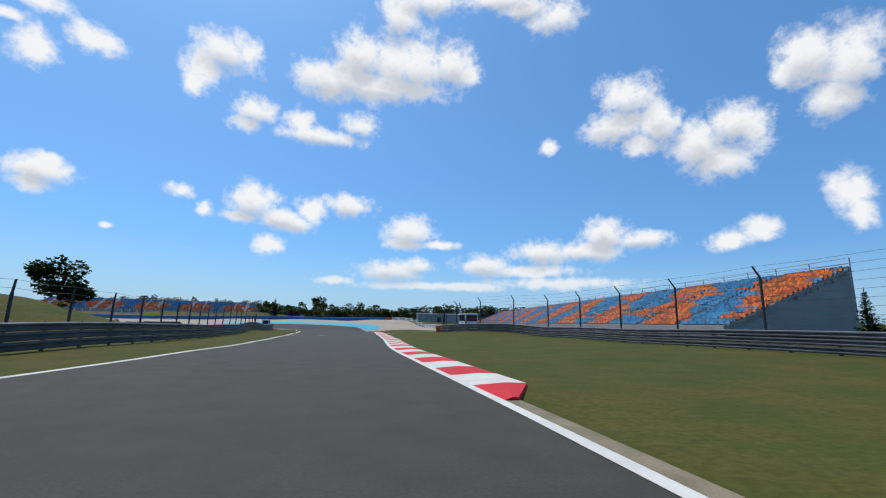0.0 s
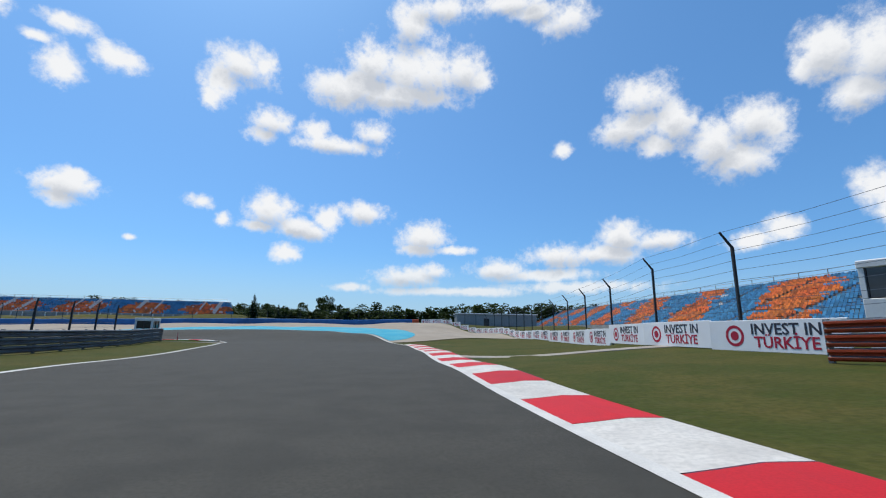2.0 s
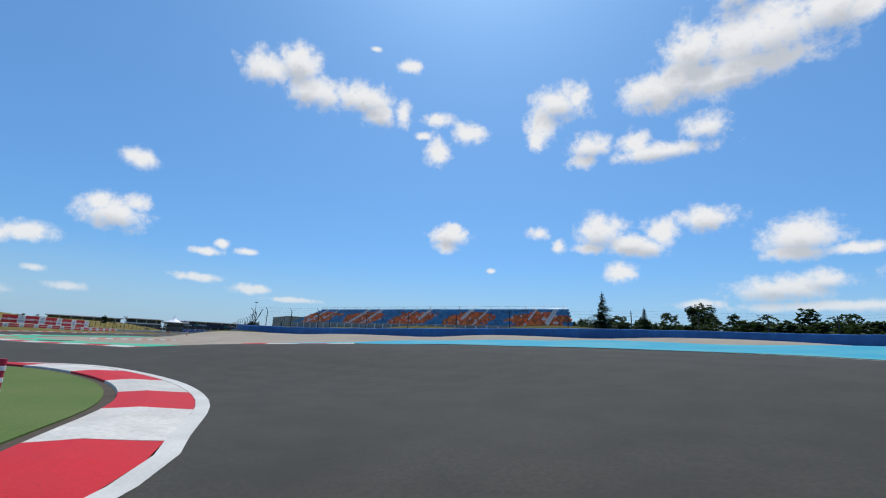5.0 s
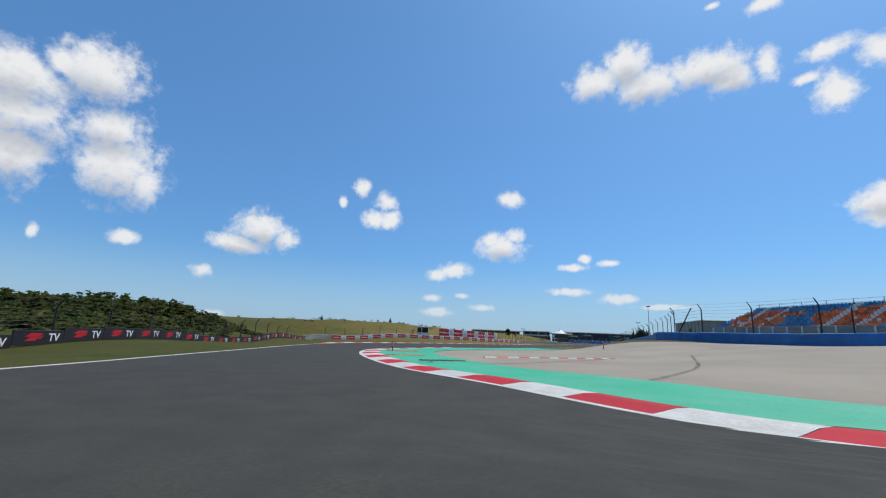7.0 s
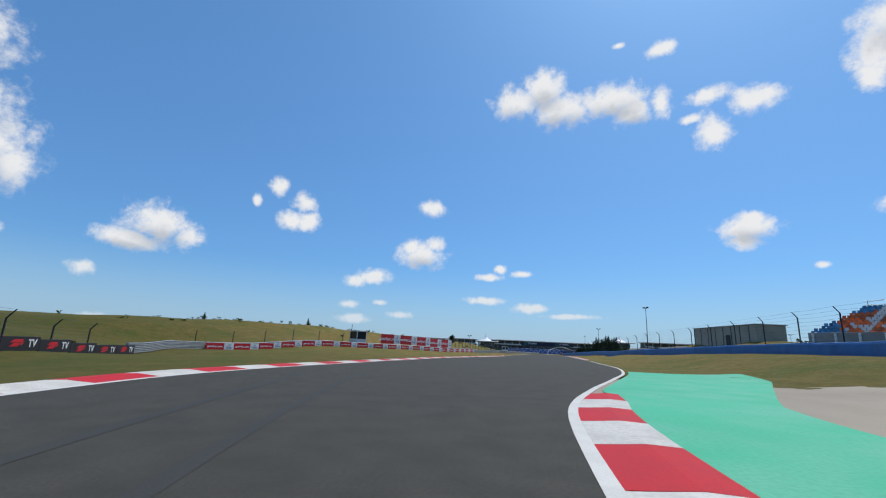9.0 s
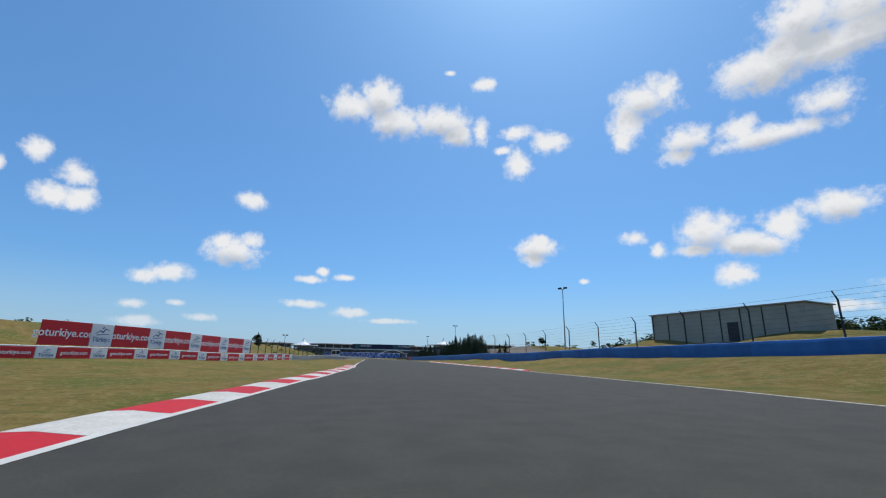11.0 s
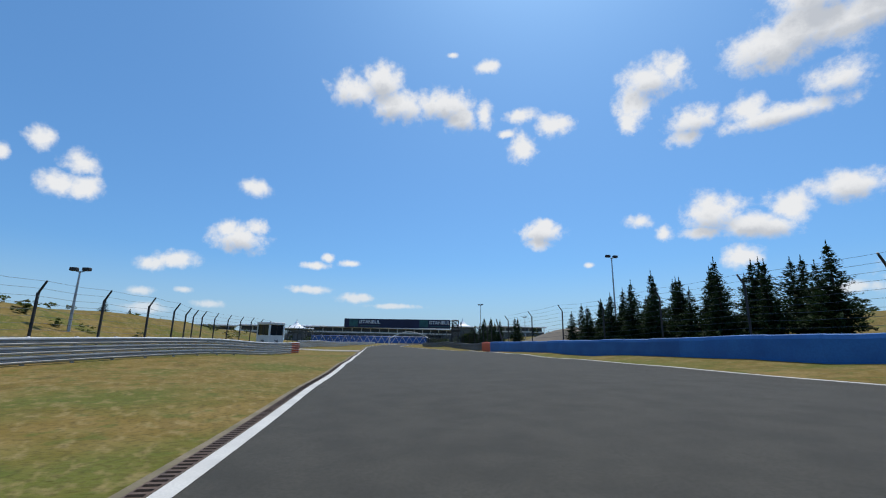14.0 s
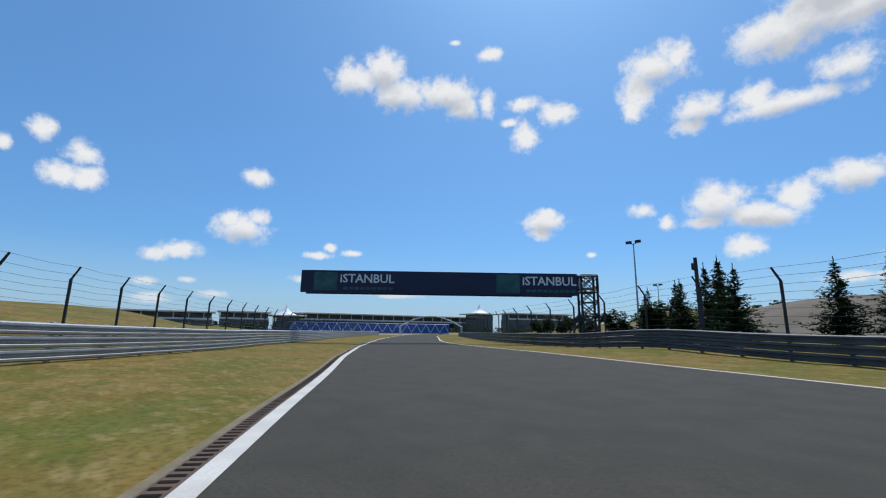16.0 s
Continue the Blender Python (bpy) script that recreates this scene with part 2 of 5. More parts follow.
def grass_material():
    """Mown grass, green in the east and burnt golden in the west, with mowing streaks, bare patches and blade grain."""
    m = material("dry_grass", (0.05, 0.062, 0.011), 0.95, second=(0.085, 0.073, 0.017), scale=0.5, amount=0.75, fine=9.0, fine_amount=0.6,
                 third=(0.033, 0.05, 0.008), third_scale=0.06, third_amount=0.9, bump=0.8, bump_scale=14.0, coords="World", spec=0.1)
    n, l = m.node_tree.nodes, m.node_tree.links
    b = n["Principled BSDF"]
    green = b.inputs["Base Color"].links[0].from_socket
    pos = n.new("ShaderNodeNewGeometry").outputs["Position"]

    def mixed(a, c, fac):
        x = n.new("ShaderNodeMix")
        x.data_type = "RGBA"
        l.new(fac, x.inputs["Factor"])
        for s, k in ((x.inputs[6], a), (x.inputs[7], c)):
            if isinstance(k, tuple):
                s.default_value = (*k, 1)
            else:
                l.new(k, s)
        return x.outputs[2]

    def patch(scale, lo, hi, detail=5.0, squash=(1, 1, 1), turn=0.0, top=1.0):
        mp = n.new("ShaderNodeMapping")
        mp.inputs["Scale"].default_value, mp.inputs["Rotation"].default_value = squash, (0, 0, turn)
        l.new(pos, mp.inputs["Vector"])
        t = n.new("ShaderNodeTexNoise")
        t.inputs["Scale"].default_value, t.inputs["Detail"].default_value = scale, detail
        l.new(mp.outputs[0], t.inputs["Vector"])
        r = n.new("ShaderNodeMapRange")
        r.inputs["From Min"].default_value, r.inputs["From Max"].default_value, r.inputs["To Max"].default_value = lo, hi, top
        l.new(t.outputs["Fac"], r.inputs["Value"])
        return r.outputs[0]

    gold = mixed((0.19, 0.126, 0.028), (0.265, 0.178, 0.058), patch(0.9, 0.4, 0.62))
    gold = mixed(gold, (0.125, 0.085, 0.028), patch(1.3, 0.52, 0.68, 4.0, (0.35, 1.6, 1), -0.42, 0.45))
    gold = mixed(gold, (0.1, 0.125, 0.02), patch(0.2, 0.46, 0.62, 6.0, (1, 1, 1), 0.0, 0.75))
    gold = mixed(gold, (0.32, 0.235, 0.1), patch(3.4, 0.52, 0.66, 7.0, (0.6, 1.3, 1), -0.42, 0.6))
    gold = mixed(gold, (0.085, 0.115, 0.018), patch(1.9, 0.55, 0.66, 7.0, (1, 1, 1), 0.0, 0.6))
    gold = mixed(gold, (0.07, 0.055, 0.016), patch(11.0, 0.45, 0.7, 3.0, (1, 1, 1), 0.0, 0.55))
    sep = n.new("ShaderNodeSeparateXYZ")
    l.new(pos, sep.inputs[0])
    dry = n.new("ShaderNodeMapRange")
    dry.inputs["From Min"].default_value, dry.inputs["From Max"].default_value = -60.0, -185.0
    dry.inputs["To Min"].default_value, dry.inputs["To Max"].default_value = 0.12, 0.92
    # the mound south of the road has stayed greener
    lush = n.new("ShaderNodeMapRange")
    lush.inputs["From Min"].default_value, lush.inputs["From Max"].default_value = 98.0, 50.0
    lush.inputs["To Max"].default_value = 85.0
    l.new(sep.outputs["Y"], lush.inputs["Value"])
    shift = n.new("ShaderNodeMath")
    l.new(sep.outputs["X"], shift.inputs[0])
    l.new(lush.outputs[0], shift.inputs[1])
    l.new(shift.outputs[0], dry.inputs["Value"])
    l.new(mixed(green, gold, dry.outputs[0]), b.inputs["Base Color"])
    return m


M_GRASS = grass_material()
M_ASPHALT = material("asphalt", (0.057, 0.0515, 0.039), 0.9, second=(0.043, 0.039, 0.0295), scale=1.3, amount=0.9, fine=26.0, fine_amount=0.5,
                     third=(0.066, 0.059, 0.045), third_scale=0.05, third_amount=0.7, bump=0.25, bump_scale=160.0, coords="World", spec=0.3)
M_CONCRETE = material("pale_runoff_asphalt", (0.36, 0.3, 0.225), 0.9, second=(0.3, 0.25, 0.19), scale=0.3, amount=0.8, fine=60.0, fine_amount=0.3,
                      third=(0.41, 0.34, 0.26), third_scale=0.06, coords="World", spec=0.2)
M_PATH = material("concrete_path", (0.36, 0.31, 0.25), 0.85, spec=0.2, second=(0.29, 0.25, 0.2), scale=1.2, amount=0.7, fine=50.0, fine_amount=0.25, coords="World")
M_GREEN = material("green_paint", (0.01, 0.42, 0.2), 0.6, second=(0.1, 0.42, 0.25), scale=0.5, amount=0.75, fine=14.0, fine_amount=0.3, third=(0.012, 0.33, 0.16), third_scale=0.14, coords="World")
M_FRINGE = material("blue_green_paint", (0.06, 0.36, 0.3), 0.6, second=(0.14, 0.42, 0.36), scale=0.5, amount=0.8, fine=14.0, fine_amount=0.3, coords="World")
M_TURF = material("artificial_turf", (0.11, 0.16, 0.045), 0.95, second=(0.14, 0.175, 0.06), scale=0.7, amount=0.8, fine=40.0, fine_amount=0.4, coords="World", spec=0.1)
M_BLUEPAINT = material("blue_paint", (0.03, 0.32, 0.43), 0.7, spec=0.15, second=(0.1, 0.38, 0.43), scale=0.5, amount=0.8, fine=30.0, fine_amount=0.2, coords="World")
M_WHITE = material("white_line_paint", (0.66, 0.62, 0.55), 0.6, spec=0.2, second=(0.46, 0.43, 0.38), scale=1.5, amount=0.5, fine=45.0, fine_amount=0.25, coords="World")
M_KRED = material("red_kerb_paint", (0.56, 0.014, 0.018), 0.6, spec=0.15, second=(0.46, 0.02, 0.024), scale=1.4, amount=0.6, fine=40.0, fine_amount=0.3, island=0.08, coords="World")
M_KWHITE = material("white_kerb_paint", (0.68, 0.63, 0.55), 0.6, spec=0.2, third=(0.56, 0.51, 0.44), third_scale=0.35, third_amount=0.5, second=(0.44, 0.4, 0.35), scale=1.9, amount=0.5, fine=16.0, fine_amount=0.4, island=0.05, coords="World")
M_RUST = material("rusty_drain_grate", (0.12, 0.075, 0.05), 0.8, second=(0.07, 0.05, 0.04), scale=3.0, amount=0.7, coords="World")
M_SOIL = material("dark_soil", (0.085, 0.06, 0.038), 0.95, second=(0.05, 0.04, 0.025), scale=2.5, amount=0.8, fine=25.0, fine_amount=0.4, coords="World")
M_DIRT = material("bare_earth", (0.24, 0.19, 0.12), 0.95, second=(0.14, 0.12, 0.06), scale=2.0, amount=0.8, fine=25.0, fine_amount=0.4, coords="World")


# ---------- helpers ----------
def smooth(points, step=2.0):
    """A Catmull-Rom line through plan points, resampled at even steps."""
    p = [np.array(q, float) for q in points]
    p = [2 * p[0] - p[1]] + p + [2 * p[-1] - p[-2]]
    fine = []
    for a, b, c, d in zip(p, p[1:], p[2:], p[3:]):
        for u in np.linspace(0, 1, 24, endpoint=False):
            fine.append(0.5 * (2 * b + (c - a) * u + (2 * a - 5 * b + 4 * c - d) * u * u + (3 * b - a - 3 * c + d) * u ** 3))
    fine.append(p[-2])
    fine = np.array(fine)
    s = np.concatenate([[0], np.cumsum(np.linalg.norm(np.diff(fine, axis=0), axis=1))])
    k = max(2, int(round(s[-1] / step)) + 1)
    t = np.linspace(0, s[-1], k)
    return np.stack([np.interp(t, s, fine[:, 0]), np.interp(t, s, fine[:, 1])], 1)


def normals(line):
    """Unit normals to the left of a plan line."""
    d = np.gradient(line, axis=0)
    d /= np.linalg.norm(d, axis=1)[:, None]
    return np.stack([-d[:, 1], d[:, 0]], 1)


def mesh_object(name, verts, faces, mat, parent=None, label="", smooth_shade=False):
    me = bpy.data.meshes.new(name)
    me.from_pydata([tuple(map(float, v)) for v in verts], [], faces)
    me.materials.append(mat)
    if smooth_shade:
        me.polygons.foreach_set("use_smooth", [True] * len(me.polygons))
    me.update()
    ob = new(name, me)
    if parent:
        ob.parent = parent
    if label:
        tagged(ob, label)
    return ob


def ribbon(name, line, off_a, off_b, dz, mat, parent=None, thick=0.0, columns=1):
    """A strip along a plan line between two offsets to its left, laid on the ground; thick gives it skirts."""
    n = normals(line)
    a, b = np.broadcast_to(off_a, len(line)), np.broadcast_to(off_b, len(line))
    v, f, k = [], [], columns + 1
    for i in range(len(line)):
        for c in range(k):
            q = line[i] + n[i] * (a[i] + (b[i] - a[i]) * c / columns)
            v.append((q[0], q[1], height(q[0], q[1]) + dz))
    for i in range(len(line) - 1):
        for c in range(columns):
            f.append((i * k + c, i * k + c + 1, (i + 1) * k + c + 1, (i + 1) * k + c))
    if thick:
        rim = [i * k for i in range(len(line))] + [(len(line) - 1) * k + c for c in range(1, k)] + [i * k + columns for i in range(len(line) - 2, -1, -1)] + list(range(columns - 1, 0, -1))
        first = len(v)
        v += [(v[i][0], v[i][1], v[i][2] - thick) for i in rim]
        for j in range(len(rim)):
            o = (j + 1) % len(rim)
            f.append((rim[j], rim[o], first + o, first + j))
    f = [q[::-1] for q in f] if np.mean(b) > np.mean(a) else f
    return mesh_object(name, v, f, mat, parent)


def area(name, left, right, dz, mat, columns=8, parent=None):
    """A sheet between two plan lines of the same count."""
    v, f, k = [], [], columns + 1
    for p, q in zip(left, right):
        for c in range(k):
            w = p + (q - p) * c / columns
            v.append((w[0], w[1], height(w[0], w[1]) + dz))
    for i in range(len(left) - 1):
        for c in range(columns):
            f.append((i * k + c, i * k + c + 1, (i + 1) * k + c + 1, (i + 1) * k + c))
    return mesh_object(name, v, f, mat, parent)


def resample(line, k):
    s = np.concatenate([[0], np.cumsum(np.linalg.norm(np.diff(line, axis=0), axis=1))])
    t = np.linspace(0, s[-1], k)
    return np.stack([np.interp(t, s, line[:, 0]), np.interp(t, s, line[:, 1])], 1)


# ---------- plan ----------
# road edges, in the direction of travel
LEFT_EDGE = smooth([(1.5, -60), (-4, -25), (-8.3, 5), (-11.3, 24), (-14.6, 38), (-17.0, 48), (-19.6, 58.5), (-23.4, 71.7), (-26.6, 80), (-30.8, 90.6), (-35, 95.4), (-37.4, 96.7), (-40.2, 97.65), (-43.3, 97.9),
                    (-46.4, 97.2), (-49.1, 95.8), (-51.2, 93.9), (-54.2, 91.5), (-60.3, 88.9), (-69.3, 87.6), (-79.5, 86.4), (-90, 85.2), (-101, 84.5), (-110, 85.4), (-121.5, 89.3), (-133, 93.8),
                    (-144, 98.2), (-156, 103.8), (-168, 109.8), (-185.2, 118), (-197, 122.7), (-220, 132.4), (-250, 145.2), (-290, 162), (-316, 173), (-350, 190), (-390, 213), (-440, 246)], 0.8)
RIGHT_EDGE = smooth([(14, -60), (7.5, -25), (2.1, 3), (-1.45, 18.9), (-3.05, 27), (-5.1, 40.2), (-7.5, 54), (-9.6, 65.7), (-11.4, 77), (-13.9, 89.7), (-17.5, 98.5), (-24, 106), (-33, 111),
                     (-43.5, 112), (-53, 108.6), (-60.8, 104), (-66.4, 100.5), (-73, 96.4), (-80.4, 93.4), (-87.3, 91.9), (-92, 92.0), (-95, 92.6), (-98.5, 93.7), (-103.6, 95.8), (-108.6, 98.9), (-114.3, 102.9), (-121.3, 107.7), (-132.6, 113.8),
                     (-150, 121.2), (-172, 130.5), (-195, 140.2), (-220, 150), (-250, 161.4), (-280, 171.6), (-304, 178.6), (-322, 184.2), (-345, 197), (-385, 221), (-432, 256)], 0.8)
# ground heights away from the level road: x, y, z
BANK = [(-110, 124.5, 2.0), (-98, 127.5, 1.7), (-80, 132.5, 2.0), (-62, 140, 2.6), (-45, 149, 3.0), (-20, 172, 3.8), (-143, 149, 4.2), (-122, 154, 4.2), (-100, 160, 4.8), (-72, 168, 5.6),
        (-62.6, 161.4, 3.8), (-174, 158, 4.6), (-172, 143, 1.85), (-178, 145, 1.7), (-157, 156, 4.8), (-10, 215, 5.0), (-140, 190, 6), (-60, 240, 8), (-21, 105, 0.95), (-28, 109.5, 1.2), (-38, 112.5, 1.3), (-46, 112, 1.2), (-52, 109.5, 1.0), (-57, 107, 0.7), (-19, 115, 1.6), (-25, 119, 1.85), (-32, 121, 1.95), (-43, 122, 1.95), (-50, 120, 1.75), (-56, 118, 1.45), (-62, 115, 1.0),
        (-116, 125.4, 2.0), (-122, 128, 2.05), (-128.5, 130.5, 2.15), (-135, 133, 2.2), (-142, 135.2, 2.15), (-148.5, 137, 2.05), (-155, 138.5, 1.9), (-163, 140.8, 1.85), (-180, 145.2, 1.75)]
FLAT = [(16, 22, 0.5), (11, 44, 0.5), (0, 64, 0.45), (0, 80, 0.4), (-1, 110, 0.5), (-3, 140, 1.2), (20, 50, 1.2), (20, 110, 2.2), (20, 160, 3.2), (-18, 20, 0.2), (-27, 55, 0.6), (-38, 82, 0.5),
        (-71, 75.5, -0.7), (-106, 72, -0.7), (-137, 69, -0.6), (-157, 68, -0.4), (-188, 94, 0.5), (-208, 110, 0.25), (-238, 126, 0.05), (-265, 144, 0.05), (-186, 147, 1.3), (-200, 150.6, 1.6), (-210, 153.4, 1.6), (-219, 156, 1.4), (-228, 158.6, 1.3), (-236, 161, 1.15), (-244, 163.6, 1.05), (-254, 166, 1.0), (-262, 168, 0.85), (-190, 152, 1.5), (-206, 156, 1.7), (-224, 161, 1.4), (-240, 166, 1.2), (-256, 170, 1.0), (5, 65, 1.2), (9, 60, 1.25), (14, 50, 1.25), (5, 76, 1.1),
        (-270, 170, 0.65), (-300, 184, 0.6), (-236, 172, 2.3), (-286, 190, 1.5), (-258, 135, 0.4), (-276, 139.5, 0.5), (-300, 152.5, 0.4)]
HILLS = [(-80, 52, 2.2), (-103, 46, 3.0), (-125, 45, 4.2), (-140, 44, 1.6), (-176, 46, 3.6), (-188, 46, 4.8), (-204, 58, 5.4), (-216, 70, 5.6), (-228, 84, 5.0), (-210, 20, 5), (-110, 10, 5), (-240, 102, 4.3), (-262, 112, 4.4), (-278, 120, 4.4), (-292, 127, 4.4), (-305, 132.6, 4.2), (-323, 141, 3.2),
         (-338, 138, 3.2), (-334, 128, 4.0), (-362, 143, 4.0), (-350, 132, 4.5), (-405, 157, 1.8), (-60, 60, 1.2), (-36, 28, 3.2), (-40, -20, 4), (-290, 90, 4.5), (-380, 120, 4), (60, 60, 3), (70, 160, 6), (-230, 215, 5), (-300, 230, 5.5), (-310, 270, 8.5), (-345, 285, 8), (-200, 300, 12), (-150, 300, 12), (-250, 300, 11), (-400, 310, 5), (-480, 230, -2)]
EDGE_PTS = [(x, y) for i, (x, y) in enumerate(RIGHT_EDGE) if i % (5 if x < -110 else 15) == 0]
EDGE_Z = [0.1 if x < -150 else 0.06 if x < -118 else 0.0 for x, y in EDGE_PTS]
CTRL = np.array([(x, y, 0.0) for x, y in LEFT_EDGE[::15]] + [(x, y, z) for (x, y), z in zip(EDGE_PTS, EDGE_Z) if not -58 < x < -20] + BANK + FLAT + HILLS)


def height(x, y):
    """Height of the ground."""
    d2 = (CTRL[:, 0] - x) ** 2 + (CTRL[:, 1] - y) ** 2
    w = 1.0 / (d2 + 22.0) ** 2
    return float((w * CTRL[:, 2]).sum() / w.sum())


def axis_steps(lo, hi, a, b, fine):
    mid = list(np.arange(a, b + 0.1, fine))
    left, right, s = [], [], fine
    x = a
    while x > lo:
        s *= 1.35
        x -= s
        left.append(x)
    x, s = b, fine
    while x < hi:
        s *= 1.35
        x += s
        right.append(x)
    return np.array(left[::-1] + mid + right)


# ---------- ground, road, run-off ----------
gx, gy = axis_steps(-4500, 4500, -440, 60, 3.0), axis_steps(-4500, 4500, -30, 260, 3.0)


def depth_inside(x, y, a, b):
    """How far a point lies inside the sheet between two plan lines, in metres; negative outside."""
    ring = np.concatenate([a, b[::-1]])
    nxt = np.roll(ring, -1, axis=0)
    cut = (ring[:, 1] > y) != (nxt[:, 1] > y)
    if not cut.any():
        return -1.0
    r, q = ring[cut], nxt[cut]
    hits = int((x < r[:, 0] + (y - r[:, 1]) / (q[:, 1] - r[:, 1]) * (q[:, 0] - r[:, 0])).sum())
    return float(np.sqrt(((ring - (x, y)) ** 2).sum(1).min())) if hits % 2 else -1.0


# pale run-off behind the hairpin
OUTER = smooth([(-0.6, 109), (-1.3, 122), (-5, 146), (-12, 162), (-20, 171), (-33, 158.5), (-47, 148), (-62, 139.3), (-80, 132), (-97, 127.2), (-104, 120), (-110, 112), (-114, 105), (-115.5, 102.6)], 1.0)
INNER = RIGHT_EDGE[int(np.argmin(((RIGHT_EDGE - (-16.4, 96)) ** 2).sum(1))):int(np.argmin(((RIGHT_EDGE - (-113, 100.6)) ** 2).sum(1))) + 1]


def bed(x, y):
    """Ground height, cut away under the paving."""
    z = height(x, y)
    if -440 < x < 20 and -60 < y < 260:
        if depth_inside(x, y, LEFT_EDGE, RIGHT_EDGE) > 0.2 or depth_inside(x, y, INNER, OUTER) > 2.5:
            z -= 0.1
    return z


gv = [(x, y, bed(x, y)) for y in gy for x in gx]
gf = [(j * len(gx) + i, j * len(gx) + i + 1, (j + 1) * len(gx) + i + 1, (j + 1) * len(gx) + i) for j in range(len(gy) - 1) for i in range(len(gx) - 1)]
tagged(mesh_object("ground", gv, gf, M_GRASS, smooth_shade=True), "wide sheet of dry yellow-green grass", "grass", kind="structure")
K = 760
road = area("road", resample(LEFT_EDGE, K), resample(RIGHT_EDGE, K), 0.03, M_ASPHALT, 10)
tagged(road, "dark grey racing asphalt with faint tyre marks", "race track", kind="structure")


def stretch(line, a, b):
    """The part of a plan line between the points nearest to a and b."""
    i = int(np.argmin(((line - np.array(a)) ** 2).sum(1)))
    j = int(np.argmin(((line - np.array(b)) ** 2).sum(1)))
    return line[i:j + 1]


for side, w in ((LEFT_EDGE, -1), (RIGHT_EDGE, 1)):
    tagged(ribbon("edge_line", side, 0.0, 0.2 * w, 0.037, M_WHITE), "worn white painted edge line on the asphalt", "road marking", kind="structure")

far_a = smooth([(-398, 217), (-424, 234), (-446, 254), (-440, 268), (-428, 292), (-415, 330)], 3.0)
far_b = smooth([(-428, 196), (-466, 226), (-494, 266), (-502, 310), (-498, 350), (-480, 400)], 3.0)
tagged(area("runoff", resample(far_a, 50), resample(far_b, 50), 0.06, M_CONCRETE, 24), "wide pale run-off beyond the far bend", "run-off", kind="structure")
# painted bands on the run-off
tagged(area("runoff", resample(INNER, 120), resample(OUTER, 120), 0.025, M_CONCRETE, 26), "pale beige asphalt run-off area", "run-off", kind="structure")
strip = stretch(RIGHT_EDGE, (-17, 97.5), (-62, 103.4))
u = np.linspace(0, 1, len(strip))
tagged(ribbon("blue_band", strip, -0.25, -(0.8 + 10.5 * np.sin(np.pi * u ** 0.85) ** 0.7), 0.05, M_BLUEPAINT, columns=6), "sky-blue painted band on the run-off", "paint", kind="structure")
strip = stretch(RIGHT_EDGE, (-28, 109), (-60, 104.5))
u = np.linspace(0, 1, len(strip))
tagged(ribbon("green_fringe", strip, -0.1 - 0.9 * np.clip((u - 0.6) * 8, 0, 1), -(0.5 + 1.4 * u), 0.0535, M_FRINGE, columns=2), "pale blue-green painted fringe along the band", "paint", kind="structure")
strip = stretch(RIGHT_EDGE, (-52.6, 108.8), (-124, 108))
u = np.linspace(0, 1, len(strip))
tagged(ribbon("green_band", strip, np.interp(u, [0.0, 0.735, 0.765, 1.0], [-0.9, -0.9, -0.22, -0.22]), -(1.7 + 3.1 * np.clip(u * 5, 0, 1) + 2.2 * np.clip((u - 0.75) * 6, 0, 1)), 0.056, M_GREEN, columns=6), "bright green painted band beside the kerb", "paint", kind="structure")
strip = stretch(LEFT_EDGE, (-35, 95.4), (-49.8, 95.2))
tagged(ribbon("turf_band", strip, 1.3, 3.6, 0.05, M_TURF, columns=3, thick=0.3), "strip of green artificial turf behind the kerb", "artificial turf", kind="structure")
tagged(ribbon("verge", strip, 1.05, 1.32, 0.03, M_SOIL, columns=1, thick=0.3), "dark strip of bare earth behind the kerb", "verge", kind="structure")
# service paths over the grass
path_line = smooth([(-10.6, 72.9), (-7.4, 71.2), (-2, 70.7), (0.4, 70.6)], 0.8)
tagged(ribbon("service_path", path_line, -0.6, 0.6, 0.03, M_PATH, columns=2, thick=0.3), "pale concrete service path over the grass", "path", kind="structure")
tagged(ribbon("service_path", smooth([(-279.3, 157.4), (-281.4, 152.6), (-284, 147), (-287, 141)], 0.8), -2.6, 2.6, 0.03, M_PATH, columns=2, thick=0.3), "pale concrete service path over the grass", "path", kind="structure")
tagged(ribbon("service_path", smooth([(-30.6, 90.4), (-33, 87.5), (-37, 85)], 0.8), -1.0, 1.0, 0.03, M_PATH, columns=2, thick=0.3), "pale concrete service path over the grass", "path", kind="structure")
# drain and dusty verge along the left of the straight
strip = stretch(LEFT_EDGE, (-197.8, 123), (-440, 246))
tagged(ribbon("drain_strip", strip, 0.01, 0.2, 0.034, M_RUST, columns=1), "rusty brown slotted drain beside the white line", "drain", kind="structure")
tagged(ribbon("verge", strip, 0.2, 0.32, 0.022, M_DIRT, columns=1), "dusty strip of bare earth beside the drain", "verge", kind="structure")
tagged(ribbon("verge", stretch(RIGHT_EDGE, (0.5, 9.9), (-13.9, 89.7)), -1.26, -1.45, 0.02, M_SOIL, columns=1, thick=0.2), "dusty strip of bare earth behind the kerb", "verge", kind="structure")

tagged(ribbon("verge", stretch(RIGHT_EDGE, (13, -55), (1.6, 7.6)), -0.02, -0.3, 0.03, M_DIRT, columns=1), "dusty strip of bare earth beside the white line", "verge", kind="structure")

# thin timing line painted over the road
tagged(ribbon("timing_line", smooth([(-17.2, 47.0), (-14.0, 48.6), (-11.8, 49.3), (-9.6, 49.9), (-6.6, 50.5)], 1.0), -0.05, 0.05, 0.036, M_WHITE), "thin white line painted across the asphalt", "road marking", kind="structure")


